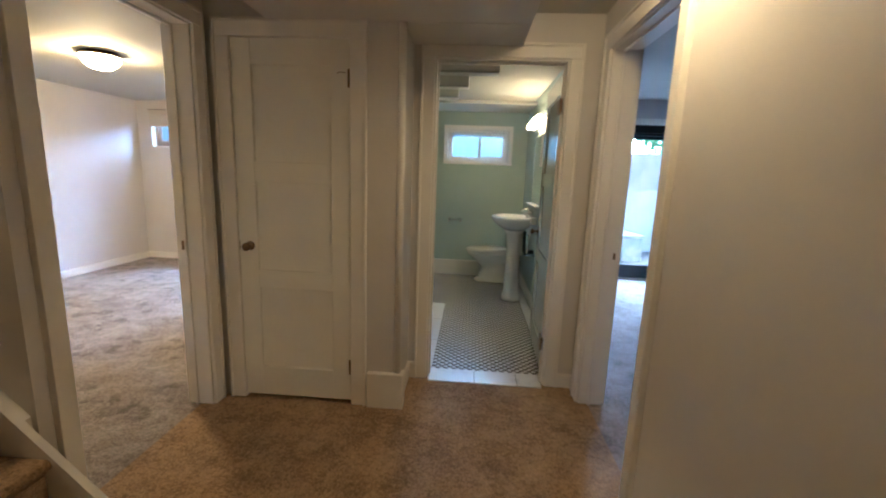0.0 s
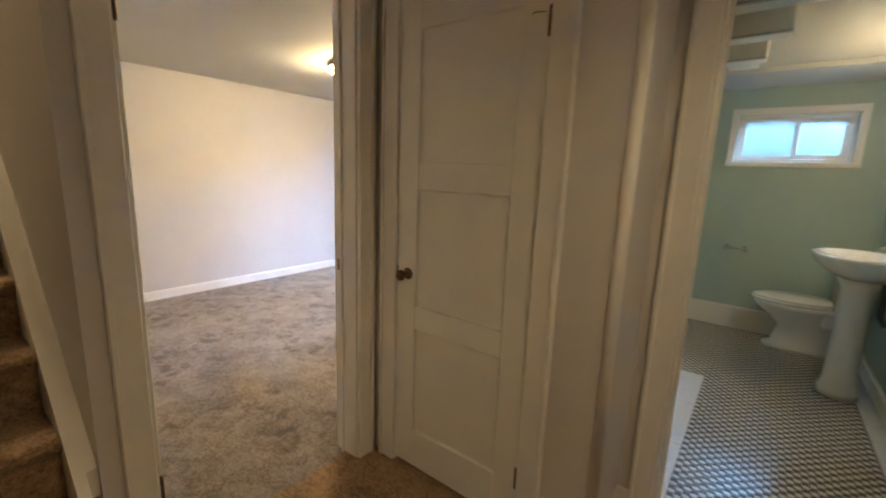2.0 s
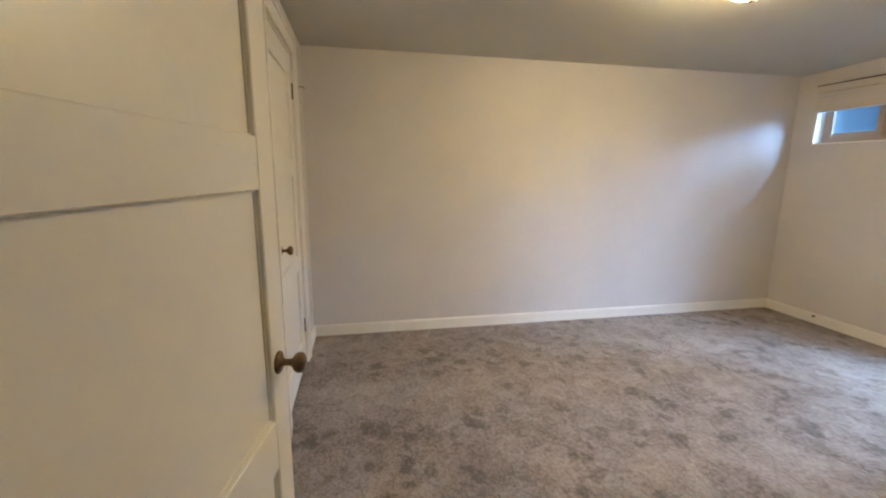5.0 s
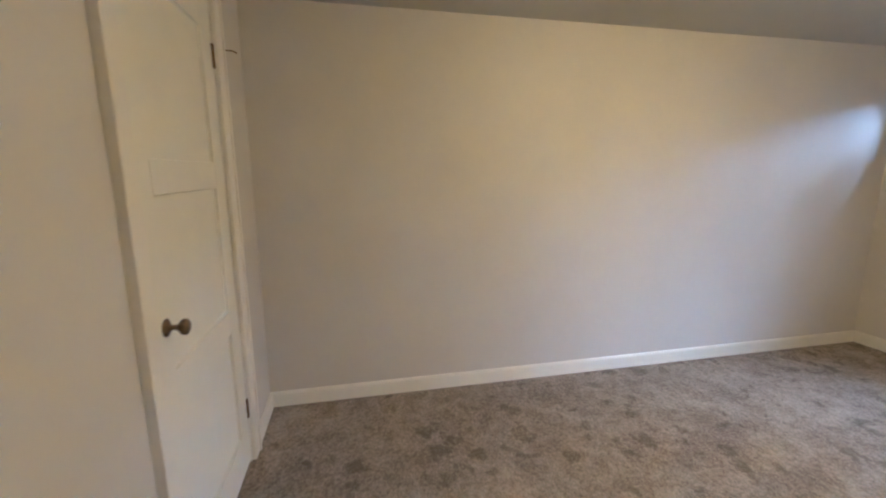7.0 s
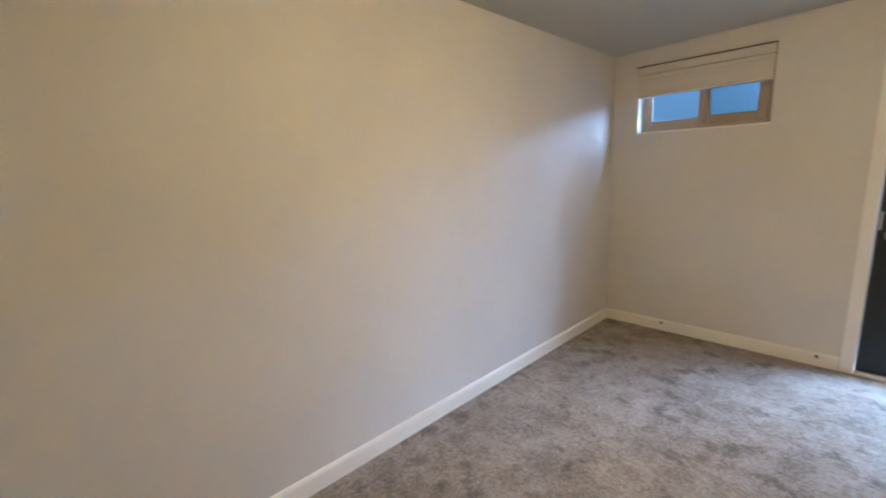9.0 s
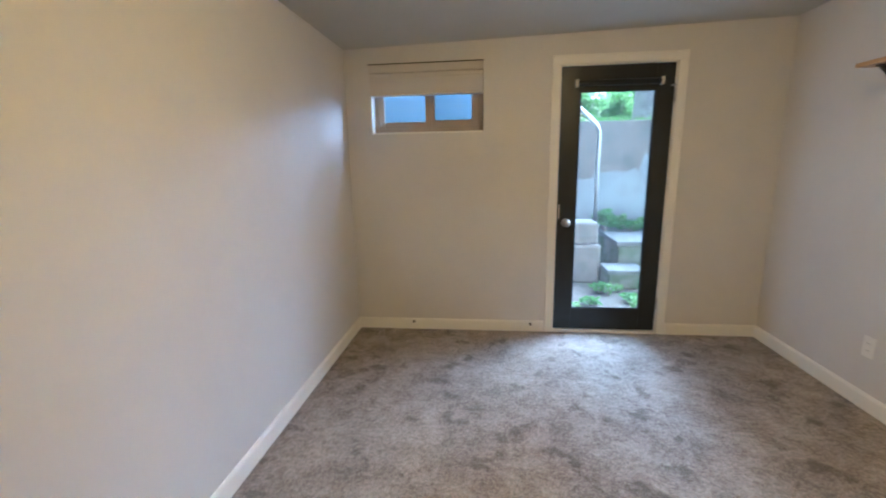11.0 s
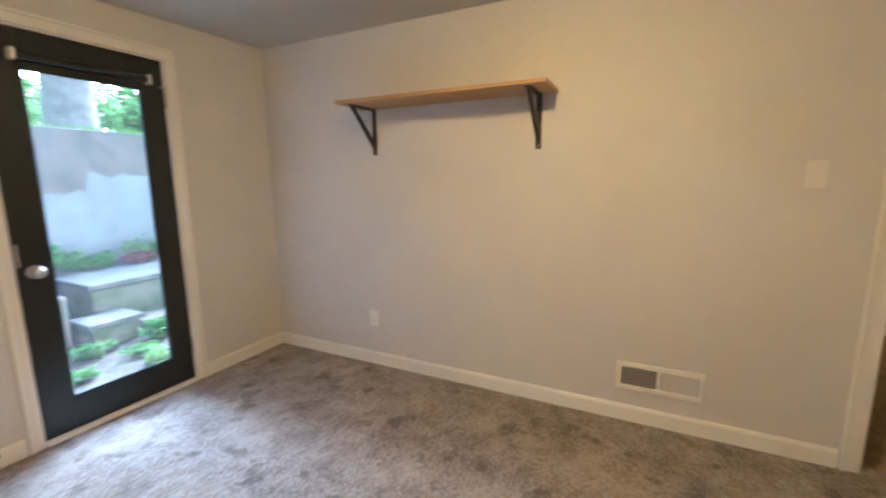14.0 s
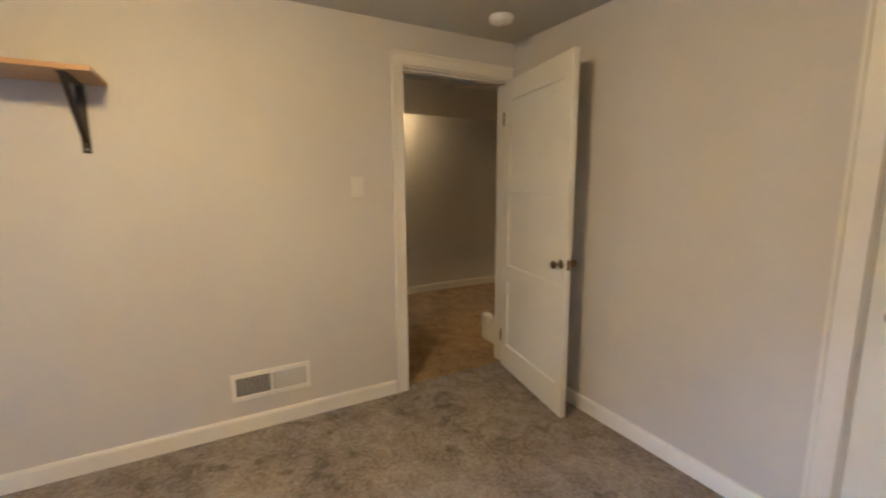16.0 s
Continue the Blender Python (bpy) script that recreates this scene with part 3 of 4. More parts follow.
# bedroom closet door in the south wall
jamb("y", S - 0.112, S - 0.002, -3.83, -3.03, 2.055, t=0.016)
casing("y", S, 1, -3.822, -3.038, 2.047, w=0.08, label="white painted casing round the bedroom closet door")
bc = panel_leaf("door_4", 0.762, 2.03, pose(-3.812, S - 0.038, 0, 0, 0, 0), "cream-white three-panel bedroom closet door, shut", sides=(1,), knob_z=0.935, knob_x=0.685)
for z in (0.28, 1.82):
    hinge(bc, pose(0.0, 0.040, z))
hk = thing("hook_latch", "small aged brass hook latch beside the closet door", "latch", pose(-3.90, S + 0.022, 1.865))
part("hook_bar", tube([(0.0, 0, 0), (-0.01, 0.03, 0.002), (-0.014, 0.045, -0.006)], 0.003, 8), M_brass, hk)
part("hook_plate", boxes((-0.008, -0.003, -0.02, 0.008, 0.003, 0.02), bevel=0.001), M_brass, hk)

# ---- outer doors with full glass ----
def glass_door(name, x0, x1, y, top, label, knob=True, t=0.042):
    """Black full-glass door: stiles, rails, bead and pane; inner face at y."""
    th = thing(name, label, "door", pose(x0, y, 0), kind="structure")
    w = x1 - x0
    g0, g1, gz0, gz1 = 0.135, w - 0.125, 0.20, top - 0.175
    part("stile", boxes((0, 0, 0.025, g0, t, top), bevel=0.003), M_black, th)
    part("stile", boxes((g1, 0, 0.025, w, t, top), bevel=0.003), M_black, th)
    part("bottom_rail", boxes((g0, 0.0005, 0.025, g1, t - 0.0005, gz0), bevel=0.002), M_black, th)
    part("top_rail", boxes((g0, 0.0005, gz1, g1, t - 0.0005, top), bevel=0.002), M_black, th)
    e = 0.010
    part("glazing_bead", boxes((g0, 0.004, gz0, g0 + e, 0.014, gz1), (g1 - e, 0.004, gz0, g1, 0.014, gz1), (g0 + e, 0.004, gz0, g1 - e, 0.014, gz0 + e), (g0 + e, 0.004, gz1 - e, g1 - e, 0.014, gz1), bevel=0.002), M_black, th)
    p = part("pane", boxes((g0 + 0.001, 0.018, gz0 + 0.001, g1 - 0.001, 0.024, gz1 - 0.001)), M_pane, th, "hazed clear glass pane with a dust film")
    p.visible_shadow = False
    # roller shade tube with its brackets across the top rail
    part("shade_roller", lathe([(0.0, 0.0), (0.020, 0.0), (0.021, 0.01), (0.021, g1 - g0 + 0.04), (0.0, g1 - g0 + 0.05)], 16, pose(g0 - 0.025, -0.028, gz1 + 0.05, 0, 90, 0)), M_black, th, "rolled-up dark shade")
    for x in (g0 - 0.040, g1 + 0.020):
        part("shade_bracket", boxes((x, -0.050, gz1 + 0.024, x + 0.018, 0.0, gz1 + 0.078), bevel=0.004), M_plastic, th, "white plastic shade bracket")
    part("shade_hem", boxes((g0 - 0.01, -0.014, gz1 - 0.012, g1 + 0.01, -0.006, gz1 + 0.030), bevel=0.003), M_black, th)
    if knob:
        prof = [(0.0, 0.0), (0.033, 0.0), (0.034, 0.004), (0.028, 0.009), (0.013, 0.012), (0.012, 0.026), (0.022, 0.034), (0.028, 0.044), (0.028, 0.056), (0.022, 0.064), (0.0, 0.067)]
        part("door_knob", lathe(prof, 20, pose(0.066, 0, 0.90, 90)), M_steel, th, "worn steel knob")
        part("latch_guard", boxes((0.006, -0.003, 0.93, 0.018, 0.0, 1.04), bevel=0.001), M_steel, th, "steel latch guard")
        part("top_latch", tube([(w - 0.03, -0.012, 1.885), (w + 0.0, -0.016, 1.885), (w + 0.018, -0.012, 1.882)], 0.005, 8), M_steel, th, "small steel latch")
        for z in (0.25, 1.82):
            part("hinge", lathe([(0.0, -0.05), (0.006, -0.048), (0.006, 0.048), (0.0, 0.05)], 10, pose(w + 0.004, -0.004, z)), M_steel, th)
    return th


jamb("y", N - 0.001, N + 0.27, -2.695, -1.87, 2.06, t=0.016, label="white painted frame of the garden door")
casing("y", N, -1, -2.687, -1.878, 2.052, w=0.056, t=0.016, label="white painted casing round the garden door")
glass_door("door_5", -2.676, -1.889, N + 0.004, 2.04, "black painted garden door with one full-length glass pane, shut")
setting("threshold", boxes((-2.678, N - 0.022, 0.0, -1.888, N + 0.10, 0.022), bevel=0.004), M_trim, "white painted door threshold", "threshold")
jamb("y", 5.899, 6.145, 2.36, 3.18, 2.12, t=0.016, label="white painted frame of the side room garden door")
casing("y", 5.9, -1, 2.368, 3.172, 2.112, w=0.06, t=0.016, label="white painted casing round the side room garden door")
glass_door("door_6", 2.378, 3.162, 5.904, 2.10, "black painted side room door with one full-length glass pane, shut", knob=True)
setting("threshold", boxes((2.376, 5.88, 0.0, 3.164, 6.0, 0.022), bevel=0.004), M_trim, "white painted door threshold", "threshold")

# ---- windows ----
def slider_window(name, x0, x1, z0, z1, y, depth, label, glass, frame_mat, rim=0.045, wide=0.0):
    """Two-light sliding window in its reveal; y is the inner face of the frame."""
    th = thing(name, label, "window", pose(0, 0, 0), kind="structure")
    xm = (x0 + x1) / 2 + 0.02 - wide * 0.6
    b = 0.05
    part("window_frame", boxes((x0, y, z0, x0 + rim, y + b, z1), (x1 - rim, y, z0, x1, y + b, z1), (x0 + rim, y, z0, x1 - rim, y + b, z0 + rim), (x0 + rim, y, z1 - rim, x1 - rim, y + b, z1), bevel=0.003), frame_mat, th)
    for a, c, dy, extra in ((x0 + rim, xm + 0.016, 0.0, 0.0), (xm - 0.016, x1 - rim, 0.022, 0.022)):
        r = 0.030 + extra * 0.4 + wide
        lo, hi = z0 + rim, z1 - rim
        s = part("sash", boxes((a, y + 0.004 + dy, lo, a + r, y + 0.024 + dy, hi), (c - r, y + 0.004 + dy, lo, c, y + 0.024 + dy, hi), (a + r, y + 0.004 + dy, lo, c - r, y + 0.024 + dy, lo + r), (a + r, y + 0.004 + dy, hi - r, c - r, y + 0.024 + dy, hi), bevel=0.002), frame_mat, th)
        p = part("pane", boxes((a + r - 0.001, y + 0.012 + dy, lo + r - 0.001, c - r + 0.001, y + 0.016 + dy, hi - r + 0.001)), glass, s, "glass pane")
        p.visible_shadow = glass == M_frost and a > x0 + 0.1
    return th


slider_window("window_1", -4.108, -3.247, 1.612, 2.098, N + 0.085, 0.1, "tan vinyl sliding basement window with frosted panes", M_frost, M_vinyl, rim=0.035, wide=0.018)
setting("window_sill", boxes((-4.108, N - 0.004, 1.598, -3.247, N + 0.084, 1.612), bevel=0.003), M_trim, "white painted window sill", "window sill")
setting("trim", boxes((-4.114, N - 0.004, 1.598, -4.100, N + 0.084, 2.098), bevel=0.003), M_trim, "white painted window reveal edge", "trim")
blind = thing("window_blind", "white pleated blind drawn half up over the window", "blind", pose(-3.678, N - 0.004, 2.10))
part("headrail", boxes((-0.432, -0.030, -0.058, 0.432, 0.030, 0.0), bevel=0.004), M_shade, blind)
part("fabric", prism([(-0.020, -0.204), (-0.026, -0.135), (-0.024, -0.062), (0.016, -0.062), (0.016, -0.204)], "x", -0.428, 0.428), M_shade, blind, "flat white blind fabric")
part("seam", tube([(-0.428, -0.0262, -0.098), (0.10, -0.0262, -0.094), (0.428, -0.0262, -0.090)], 0.0022, 6), M_shade, blind)
part("bottom_rail", boxes((-0.430, -0.028, -0.222, 0.430, 0.028, -0.204), bevel=0.004), M_shade, blind)
# Black tube puts the dark of the gap above the headrail into colour.
part("shadow_gap", tube([(-0.436, -0.03, 0.003), (0.436, -0.03, 0.003)], 0.004, 6), M_iron, blind, "dark strip drawn in for the shadow gap above the blind")

slider_window("window_2", 0.092, 0.883, 1.548, 1.952, 5.735, 0.1, "white sliding bathroom window with frosted panes", M_frost_bath, M_plastic, rim=0.03)
casing("y", 5.68, -1, 0.092, 0.883, 1.95, w=0.05, t=0.016, bottom=1.55, label="white painted bathroom window casing")
setting("window_sill", boxes((0.035, 5.655, 1.505, 0.940, 5.735, 1.55), bevel=0.004), M_trim, "white painted bathroom window sill", "window sill")
bl2 = thing("window_blind", "narrow white slatted blind pulled up at the bathroom window", "blind", pose(0.4875, 5.715, 1.95))
part("headrail", boxes((-0.39, -0.02, -0.025, 0.39, 0.012, 0.0), bevel=0.003), M_plastic, bl2)
for i in range(5):
    part("slat", boxes((-0.385, -0.014, -0.038 - i * 0.014, 0.385, 0.010, -0.035 - i * 0.014)), M_plastic, bl2)

# ---- stairs: carpeted flight rising along the bedroom's south wall ----
stairs = thing("staircase", "brown carpeted basement stairs with a white painted stringer", "stairs", pose(0, 0, 0), kind="structure")
RISE, RUN = 0.195, 0.195
for i in range(13):
    top = RISE * (i + 1)
    nose = -0.71 - RUN * i
    prof = [(nose - RUN - 0.05, top - 0.03), (nose - RUN - 0.05, top), (nose + 0.008 - 0.02, top), (nose - 0.003, top - 0.006), (nose + 0.004, top - 0.018), (nose - 0.001, top - 0.032), (nose - 0.016, top - 0.045), (nose - 0.026, top - 0.06), (nose - 0.026, max(0.0, top - RISE)), (nose - 0.06, max(0.0, top - RISE)), (nose - 0.06, top - 0.03)]
    bm = prism(prof, "y", 0.21, 1.158)
    part("carpeted_step", bm, M_stair, stairs)
line = lambda x: -0.505 - x
prof = [(-0.60, 0.0), (-0.60, line(-0.60)), (-4.3, line(-4.3)), (-4.3, line(-4.3) - 0.30), (-0.98, 0.0)]
part("stringer", prism(prof, "y", 1.159, 1.1865), M_trim, stairs, "white painted stair stringer")
part("skirt_moulding", prism([(-1.02, line(-1.02) - 0.10), (-1.02, line(-1.02) - 0.012), (-4.3, line(-4.3) - 0.012), (-4.3, line(-4.3) - 0.10)], "y", 1.187, 1.2145), M_trim, stairs, "white stair skirt moulding")
part("newel_foot", boxes((-0.665, 1.115, 0.0, -0.555, 1.195, 0.235), bevel=0.035, seg=4), M_trim, stairs, "rounded white newel foot")
part("stringer", prism([(-0.66, 0.0), (-0.66, 0.16), (-4.3, line(-4.3)), (-4.3, line(-4.3) - 0.30), (-0.98, 0.0)], "y", 0.2005, 0.2095), M_trim, stairs)

# ---- bedroom: fixtures and furniture ----
def dome_lamp(m, label, r=0.175, glow=None, deep=1.0):
    bowl = [(0.985, 0.015), (0.82, 0.054), (0.54, 0.085), (0.2, 0.098), (0.0, 0.100)]
    th = thing("ceiling_lamp", label, "ceiling lamp", m)
    part("ceiling_plate", lathe([(0.0, 0.0), (r * 0.80, 0.0), (r * 0.90, -0.006), (r * 1.10, -0.026), (r * 1.14, -0.034), (r * 1.10, -0.040), (r * 0.80, -0.036), (0.0, -0.036)], 32), M_brass, th, "aged brass ceiling plate")
    part("glass_bowl", lathe([(r * 0.78, -0.0365), (r * 1.0, -0.041)] + [(r * a, -0.041 - deep * d) for a, d in bowl], 36), glow or M_bowl, th, "lit frosted glass bowl")
    part("finial", lathe([(0.0, 0.001), (0.010, -0.001), (0.012, -0.008), (0.006, -0.016), (0.0, -0.018)], 12, pose(0, 0, -0.041 - 0.1 * deep)), M_brass, th)
    return th


dome_lamp(pose(-2.70, 3.50, 2.2625), "lit frosted dome lamp on the bedroom ceiling", 0.14)
dome_lamp(pose(0.92, 1.40, 2.30), "lit frosted dome lamp on the hall ceiling", 0.14, M_bowl_dim, 0.7)
dome_lamp(pose(-3.3, 0.70, 4.30), "lit frosted dome lamp on the stairwell ceiling", 0.17, M_bowl_stair)

shelf = thing("wall_shelf", "pine board shelf on black iron brackets, empty", "shelf", pose(E, 4.22, 1.79))
part("board", boxes((-0.292, -0.645, 0.0, -0.004, 0.640, 0.020), bevel=0.002), M_shelf, shelf)
for y in (-0.545, 0.555):
    br = part("bracket", boxes((-0.006, y - 0.016, -0.292, 0.0, y + 0.016, -0.001), (-0.255, y - 0.016, -0.007, -0.006, y + 0.016, -0.001), bevel=0.0012), M_iron, shelf, "black iron shelf bracket")
    d = prism([(-0.246, -0.008), (-0.222, -0.008), (-0.006, -0.220), (-0.006, -0.250)], "y", y - 0.011, y + 0.011)
    part("brace", d, M_iron, br)
    for z in (-0.275, -0.245):
        part("screw", lathe([(0.0, 0.0), (0.005, 0.0), (0.004, 0.002), (0.0, 0.003)], 10, pose(-0.0062, y, z, 0, -90, 0)), M_steel, br)


def wall_plate(name, label, category, y, z, kind="outlet"):
    th = thing(name, label, category, pose(E, y, z))
    part("cover_plate", boxes((-0.006, -0.036, -0.059, 0.0, 0.036, 0.059), bevel=0.003, seg=2), M_plastic if kind == "outlet" else M_ivory, th)
    if kind == "outlet":
        for dz in (-0.020, 0.020):
            o = part("socket", boxes((-0.0085, -0.017, dz - 0.014, -0.005, 0.017, dz + 0.014), bevel=0.003), M_plastic, th)
            part("slots", boxes((-0.0089, -0.008, dz - 0.004, -0.0084, -0.006, dz + 0.006), (-0.0089, 0.006, dz - 0.004, -0.0084, 0.008, dz + 0.006)), M_dark, o)
    else:
        part("rocker", boxes((-0.010, -0.016, -0.033, -0.005, 0.016, 0.033), bevel=0.003), M_ivory, th)
    return th


wall_plate("wall_outlet", "white plastic power outlet on the bedroom wall", "outlet", 4.832, 0.345)
wall_plate("light_switch", "ivory plastic rocker light switch beside the doorway", "light switch", 2.455, 1.345, "switch")

vent = thing("wall_vent", "white framed wall register with two grey grilles", "vent", pose(E, 2.99, 0.262))
part("vent_frame", boxes((-0.010, -0.208, -0.078, 0.0, 0.208, -0.052), (-0.010, -0.208, 0.052, 0.0, 0.208, 0.078), (-0.010, -0.208, -0.052, 0.0, -0.182, 0.052), (-0.010, 0.182, -0.052, 0.0, 0.208, 0.052), (-0.010, -0.008, -0.052, 0.0, 0.008, 0.052), bevel=0.002), M_trim, vent)
part("vent_back", boxes((-0.003, -0.182, -0.052, -0.001, 0.182, 0.052)), M_dark, vent)
for y0, y1, tilt in ((0.010, 0.180, 1), (-0.180, -0.010, -1)):
    g = part("grille", boxes((-0.0085, y0, -0.0515, -0.0035, y0 + 0.003, 0.0515)), M_grille, vent, "grey louvred grille")
    for k in range(20):
        y = y0 + 0.005 + k * 0.0083
        c = 0.0015 if tilt > 0 else -0.0015
        part("louvre", prism([(-0.0085, y + c), (-0.0080, y + c + 0.0045 if tilt < 0 else y + c + 0.002), (-0.0030, y - c + 0.0045 if tilt < 0 else y - c + 0.002), (-0.0035, y - c)], "z", -0.051, 0.051), M_grille if tilt > 0 else M_grille_light, g)

smoke = thing("smoke_detector", "round white plastic smoke detector on the ceiling", "smoke detector", pose(-1.50, 1.70, 2.291))
part("housing", lathe([(0.0, 0.0), (0.066, 0.0), (0.068, -0.010), (0.062, -0.030), (0.045, -0.038), (0.0, -0.040)], 28), M_plastic, smoke)
part("vent_ring", lathe([(0.0, -0.0385), (0.030, -0.0392), (0.028, -0.044), (0.0, -0.045)], 20), M_plastic, smoke)

for x in (-3.83, -2.862):
    c = thing("cable_stub", "small dark cable stub sticking out of the baseboard", "cable", pose(x, N - 0.016, 0.066))
    part("cable", tube([(0, 0.006, 0), (0.0, -0.012, 0.001), (0.004, -0.020, -0.003)], 0.006, 8), M_iron, c)
    part("grommet", lathe([(0.0, 0.0), (0.011, 0.0), (0.009, 0.003), (0.0, 0.004)], 12, pose(0, 0.0005, 0, 90)), M_iron, c)

# ---- bathroom ----
toilet = thing("toilet", "white porcelain toilet with its lid down", "toilet", pose(1.105, 5.405, 0, 0, 0, 180))
part("base", loft([(0.34, 0, 0.0, 0.25, 0.115), (0.34, 0, 0.03, 0.25, 0.115), (0.32, 0, 0.06, 0.215, 0.095), (0.31, 0, 0.20, 0.19, 0.09), (0.36, 0, 0.275, 0.215, 0.12), (0.42, 0, 0.36, 0.265, 0.175), (0.42, 0, 0.40, 0.275, 0.185)], 28), M_porcelain, toilet)
part("seat", loft([(0.43, 0, 0.402, 0.275, 0.187), (0.43, 0, 0.408, 0.283, 0.192), (0.43, 0, 0.418, 0.283, 0.192), (0.43, 0, 0.424, 0.275, 0.187)], 30), M_porcelain, toilet)
part("lid", loft([(0.425, 0, 0.427, 0.272, 0.185), (0.425, 0, 0.432, 0.280, 0.190), (0.42, 0, 0.442, 0.276, 0.187), (0.41, 0, 0.450, 0.24, 0.160)], 30), M_porcelain, toilet)
part("shelf_block", boxes((0.02, -0.13, 0.24, 0.24, 0.13, 0.40), bevel=0.03, seg=3), M_porcelain, toilet)
tank = part("tank", boxes((0.0, -0.23, 0.39, 0.19, 0.23, 0.74), bevel=0.025, seg=3), M_porcelain, toilet)
part("tank_lid", boxes((-0.005, -0.24, 0.741, 0.20, 0.24, 0.775), bevel=0.010, seg=2), M_porcelain, tank)
part("flush_lever", tube([(0.192, 0.16, 0.68), (0.215, 0.16, 0.68), (0.218, 0.10, 0.676)], 0.006, 8), M_chrome, tank)

sink = thing("pedestal_sink", "white porcelain pedestal sink with a chrome tap", "sink", pose(1.128, 4.62, 0.072, 0, 0, 180))
part("pedestal", loft([(0.20, 0, -0.069, 0.11, 0.115), (0.20, 0, -0.02, 0.105, 0.11), (0.20, 0, 0.04, 0.085, 0.085), (0.20, 0, 0.50, 0.075, 0.075), (0.20, 0, 0.66, 0.09, 0.10), (0.20, 0, 0.72, 0.12, 0.14)], 26), M_porcelain, sink)
bm = loft([(0.20, 0, 0.715, 0.10, 0.12), (0.215, 0, 0.76, 0.17, 0.22), (0.225, 0, 0.81, 0.215, 0.29), (0.23, 0, 0.855, 0.228, 0.305), (0.23, 0, 0.872, 0.228, 0.305), (0.235, 0, 0.874, 0.19, 0.25), (0.24, 0, 0.84, 0.165, 0.21), (0.24, 0, 0.78, 0.10, 0.12), (0.24, 0, 0.765, 0.03, 0.03)], 34)
basin = part("basin", bm, M_porcelain, sink)
part("back_deck", boxes((0.0, -0.24, 0.80, 0.075, 0.24, 0.888), bevel=0.018, seg=3), M_porcelain, basin)
tap = part("tap", tube([(0.05, 0, 0.885), (0.05, 0, 0.935), (0.075, 0, 0.955), (0.125, 0, 0.950), (0.145, 0, 0.925)], 0.011, 12), M_chrome, sink, "chrome tap")
for y in (-0.09, 0.09):
    part("tap_handle", lathe([(0.0, 0.0), (0.022, 0.0), (0.016, 0.02), (0.020, 0.035), (0.024, 0.045), (0.0, 0.05)], 14, pose(0.045, y, 0.886)), M_chrome, tap)
part("drain_pipe", tube([(0.10, 0.10, 0.72), (0.10, 0.11, 0.52), (0.08, 0.11, 0.47), (0.04, 0.11, 0.50), (0.0, 0.11, 0.50)], 0.020, 10), M_teal, sink, "dark drain trap")
for y in (0.16, 0.22):
    part("stop_valve", tube([(0.0, y, 0.48), (0.06, y, 0.48), (0.075, y, 0.50), (0.075, y, 0.70)], 0.009, 8), M_chrome, sink, "chrome water valve and hose")

mirror = thing("wall_mirror", "frameless bathroom mirror above the sink", "mirror", pose(1.129, 4.50, 1.10))
part("mirror_glass", boxes((-0.008, -0.36, 0.0, 0.0, 0.36, 0.70), bevel=0.002), M_mirror, mirror)
part("mirror_ledge", boxes((-0.07, -0.34, -0.03, 0.0, 0.34, -0.012), bevel=0.004), M_plastic, mirror, "narrow white ledge")
vanity = thing("vanity_light", "chrome vanity light with four lit frosted shades", "wall lamp", pose(1.129, 4.42, 1.97))
part("backplate", boxes((-0.022, -0.32, -0.045, 0.0, 0.32, 0.045), bevel=0.008, seg=2), M_chrome, vanity)
for y in (-0.24, -0.08, 0.08, 0.24):
    a = part("lamp_arm", tube([(-0.02, y, 0.0), (-0.06, y, 0.01), (-0.085, y, 0.0), (-0.09, y, -0.02)], 0.008, 8), M_chrome, vanity)
    part("lamp_shade", lathe([(0.0, -0.018), (0.022, -0.020), (0.034, -0.045), (0.045, -0.080), (0.050, -0.100), (0.0, -0.096)], 18, pose(-0.09, y, 0.0)), M_bulb, a, "lit frosted glass shade")

holder = thing("toilet_paper_holder", "empty chrome toilet paper holder on the green wall", "paper holder", pose(0.22, 5.68, 0.76))
for x in (-0.075, 0.075):
    part("mount", boxes((x - 0.018, -0.014, -0.03, x + 0.018, 0.0, 0.03), bevel=0.004), M_chrome, holder)
part("arm", tube([(-0.075, -0.01, 0.0), (-0.075, -0.07, 0.01), (0.075, -0.07, 0.01), (0.075, -0.01, 0.0)], 0.011, 10), M_chrome, holder)

shower = thing("shower_screen", "clear green-edged glass shower screen on a low white curb", "shower screen", pose(0.02, 3.53, 0))
part("curb", boxes((-0.10, -0.755, 0.0, 0.03, 0.755, 0.115), bevel=0.006), M_marble, shower, "white marble shower curb")
part("end_post", boxes((-0.02, 0.757, 0.0, 0.03, 0.80, 0.165), bevel=0.006), M_plastic, shower, "short white end post")
sp = part("glass_panel", boxes((0.0, -0.75, 0.116, 0.010, 0.78, 2.16), bevel=0.001), M_shower, shower, "green-edged clear glass panel")
sp.visible_shadow = False
tub = thing("shower_tray", "white shower tray behind the glass screen", "shower tray", pose(-0.49, 3.53, 0))
part("tray", boxes((-0.405, -0.755, 0.0, 0.365, 0.755, 0.06), bevel=0.01, seg=2), M_porcelain, tub)
part("drain", lathe([(0.0, 0.0605), (0.04, 0.0605), (0.038, 0.063), (0.0, 0.063)], 18), M_steel, tub)

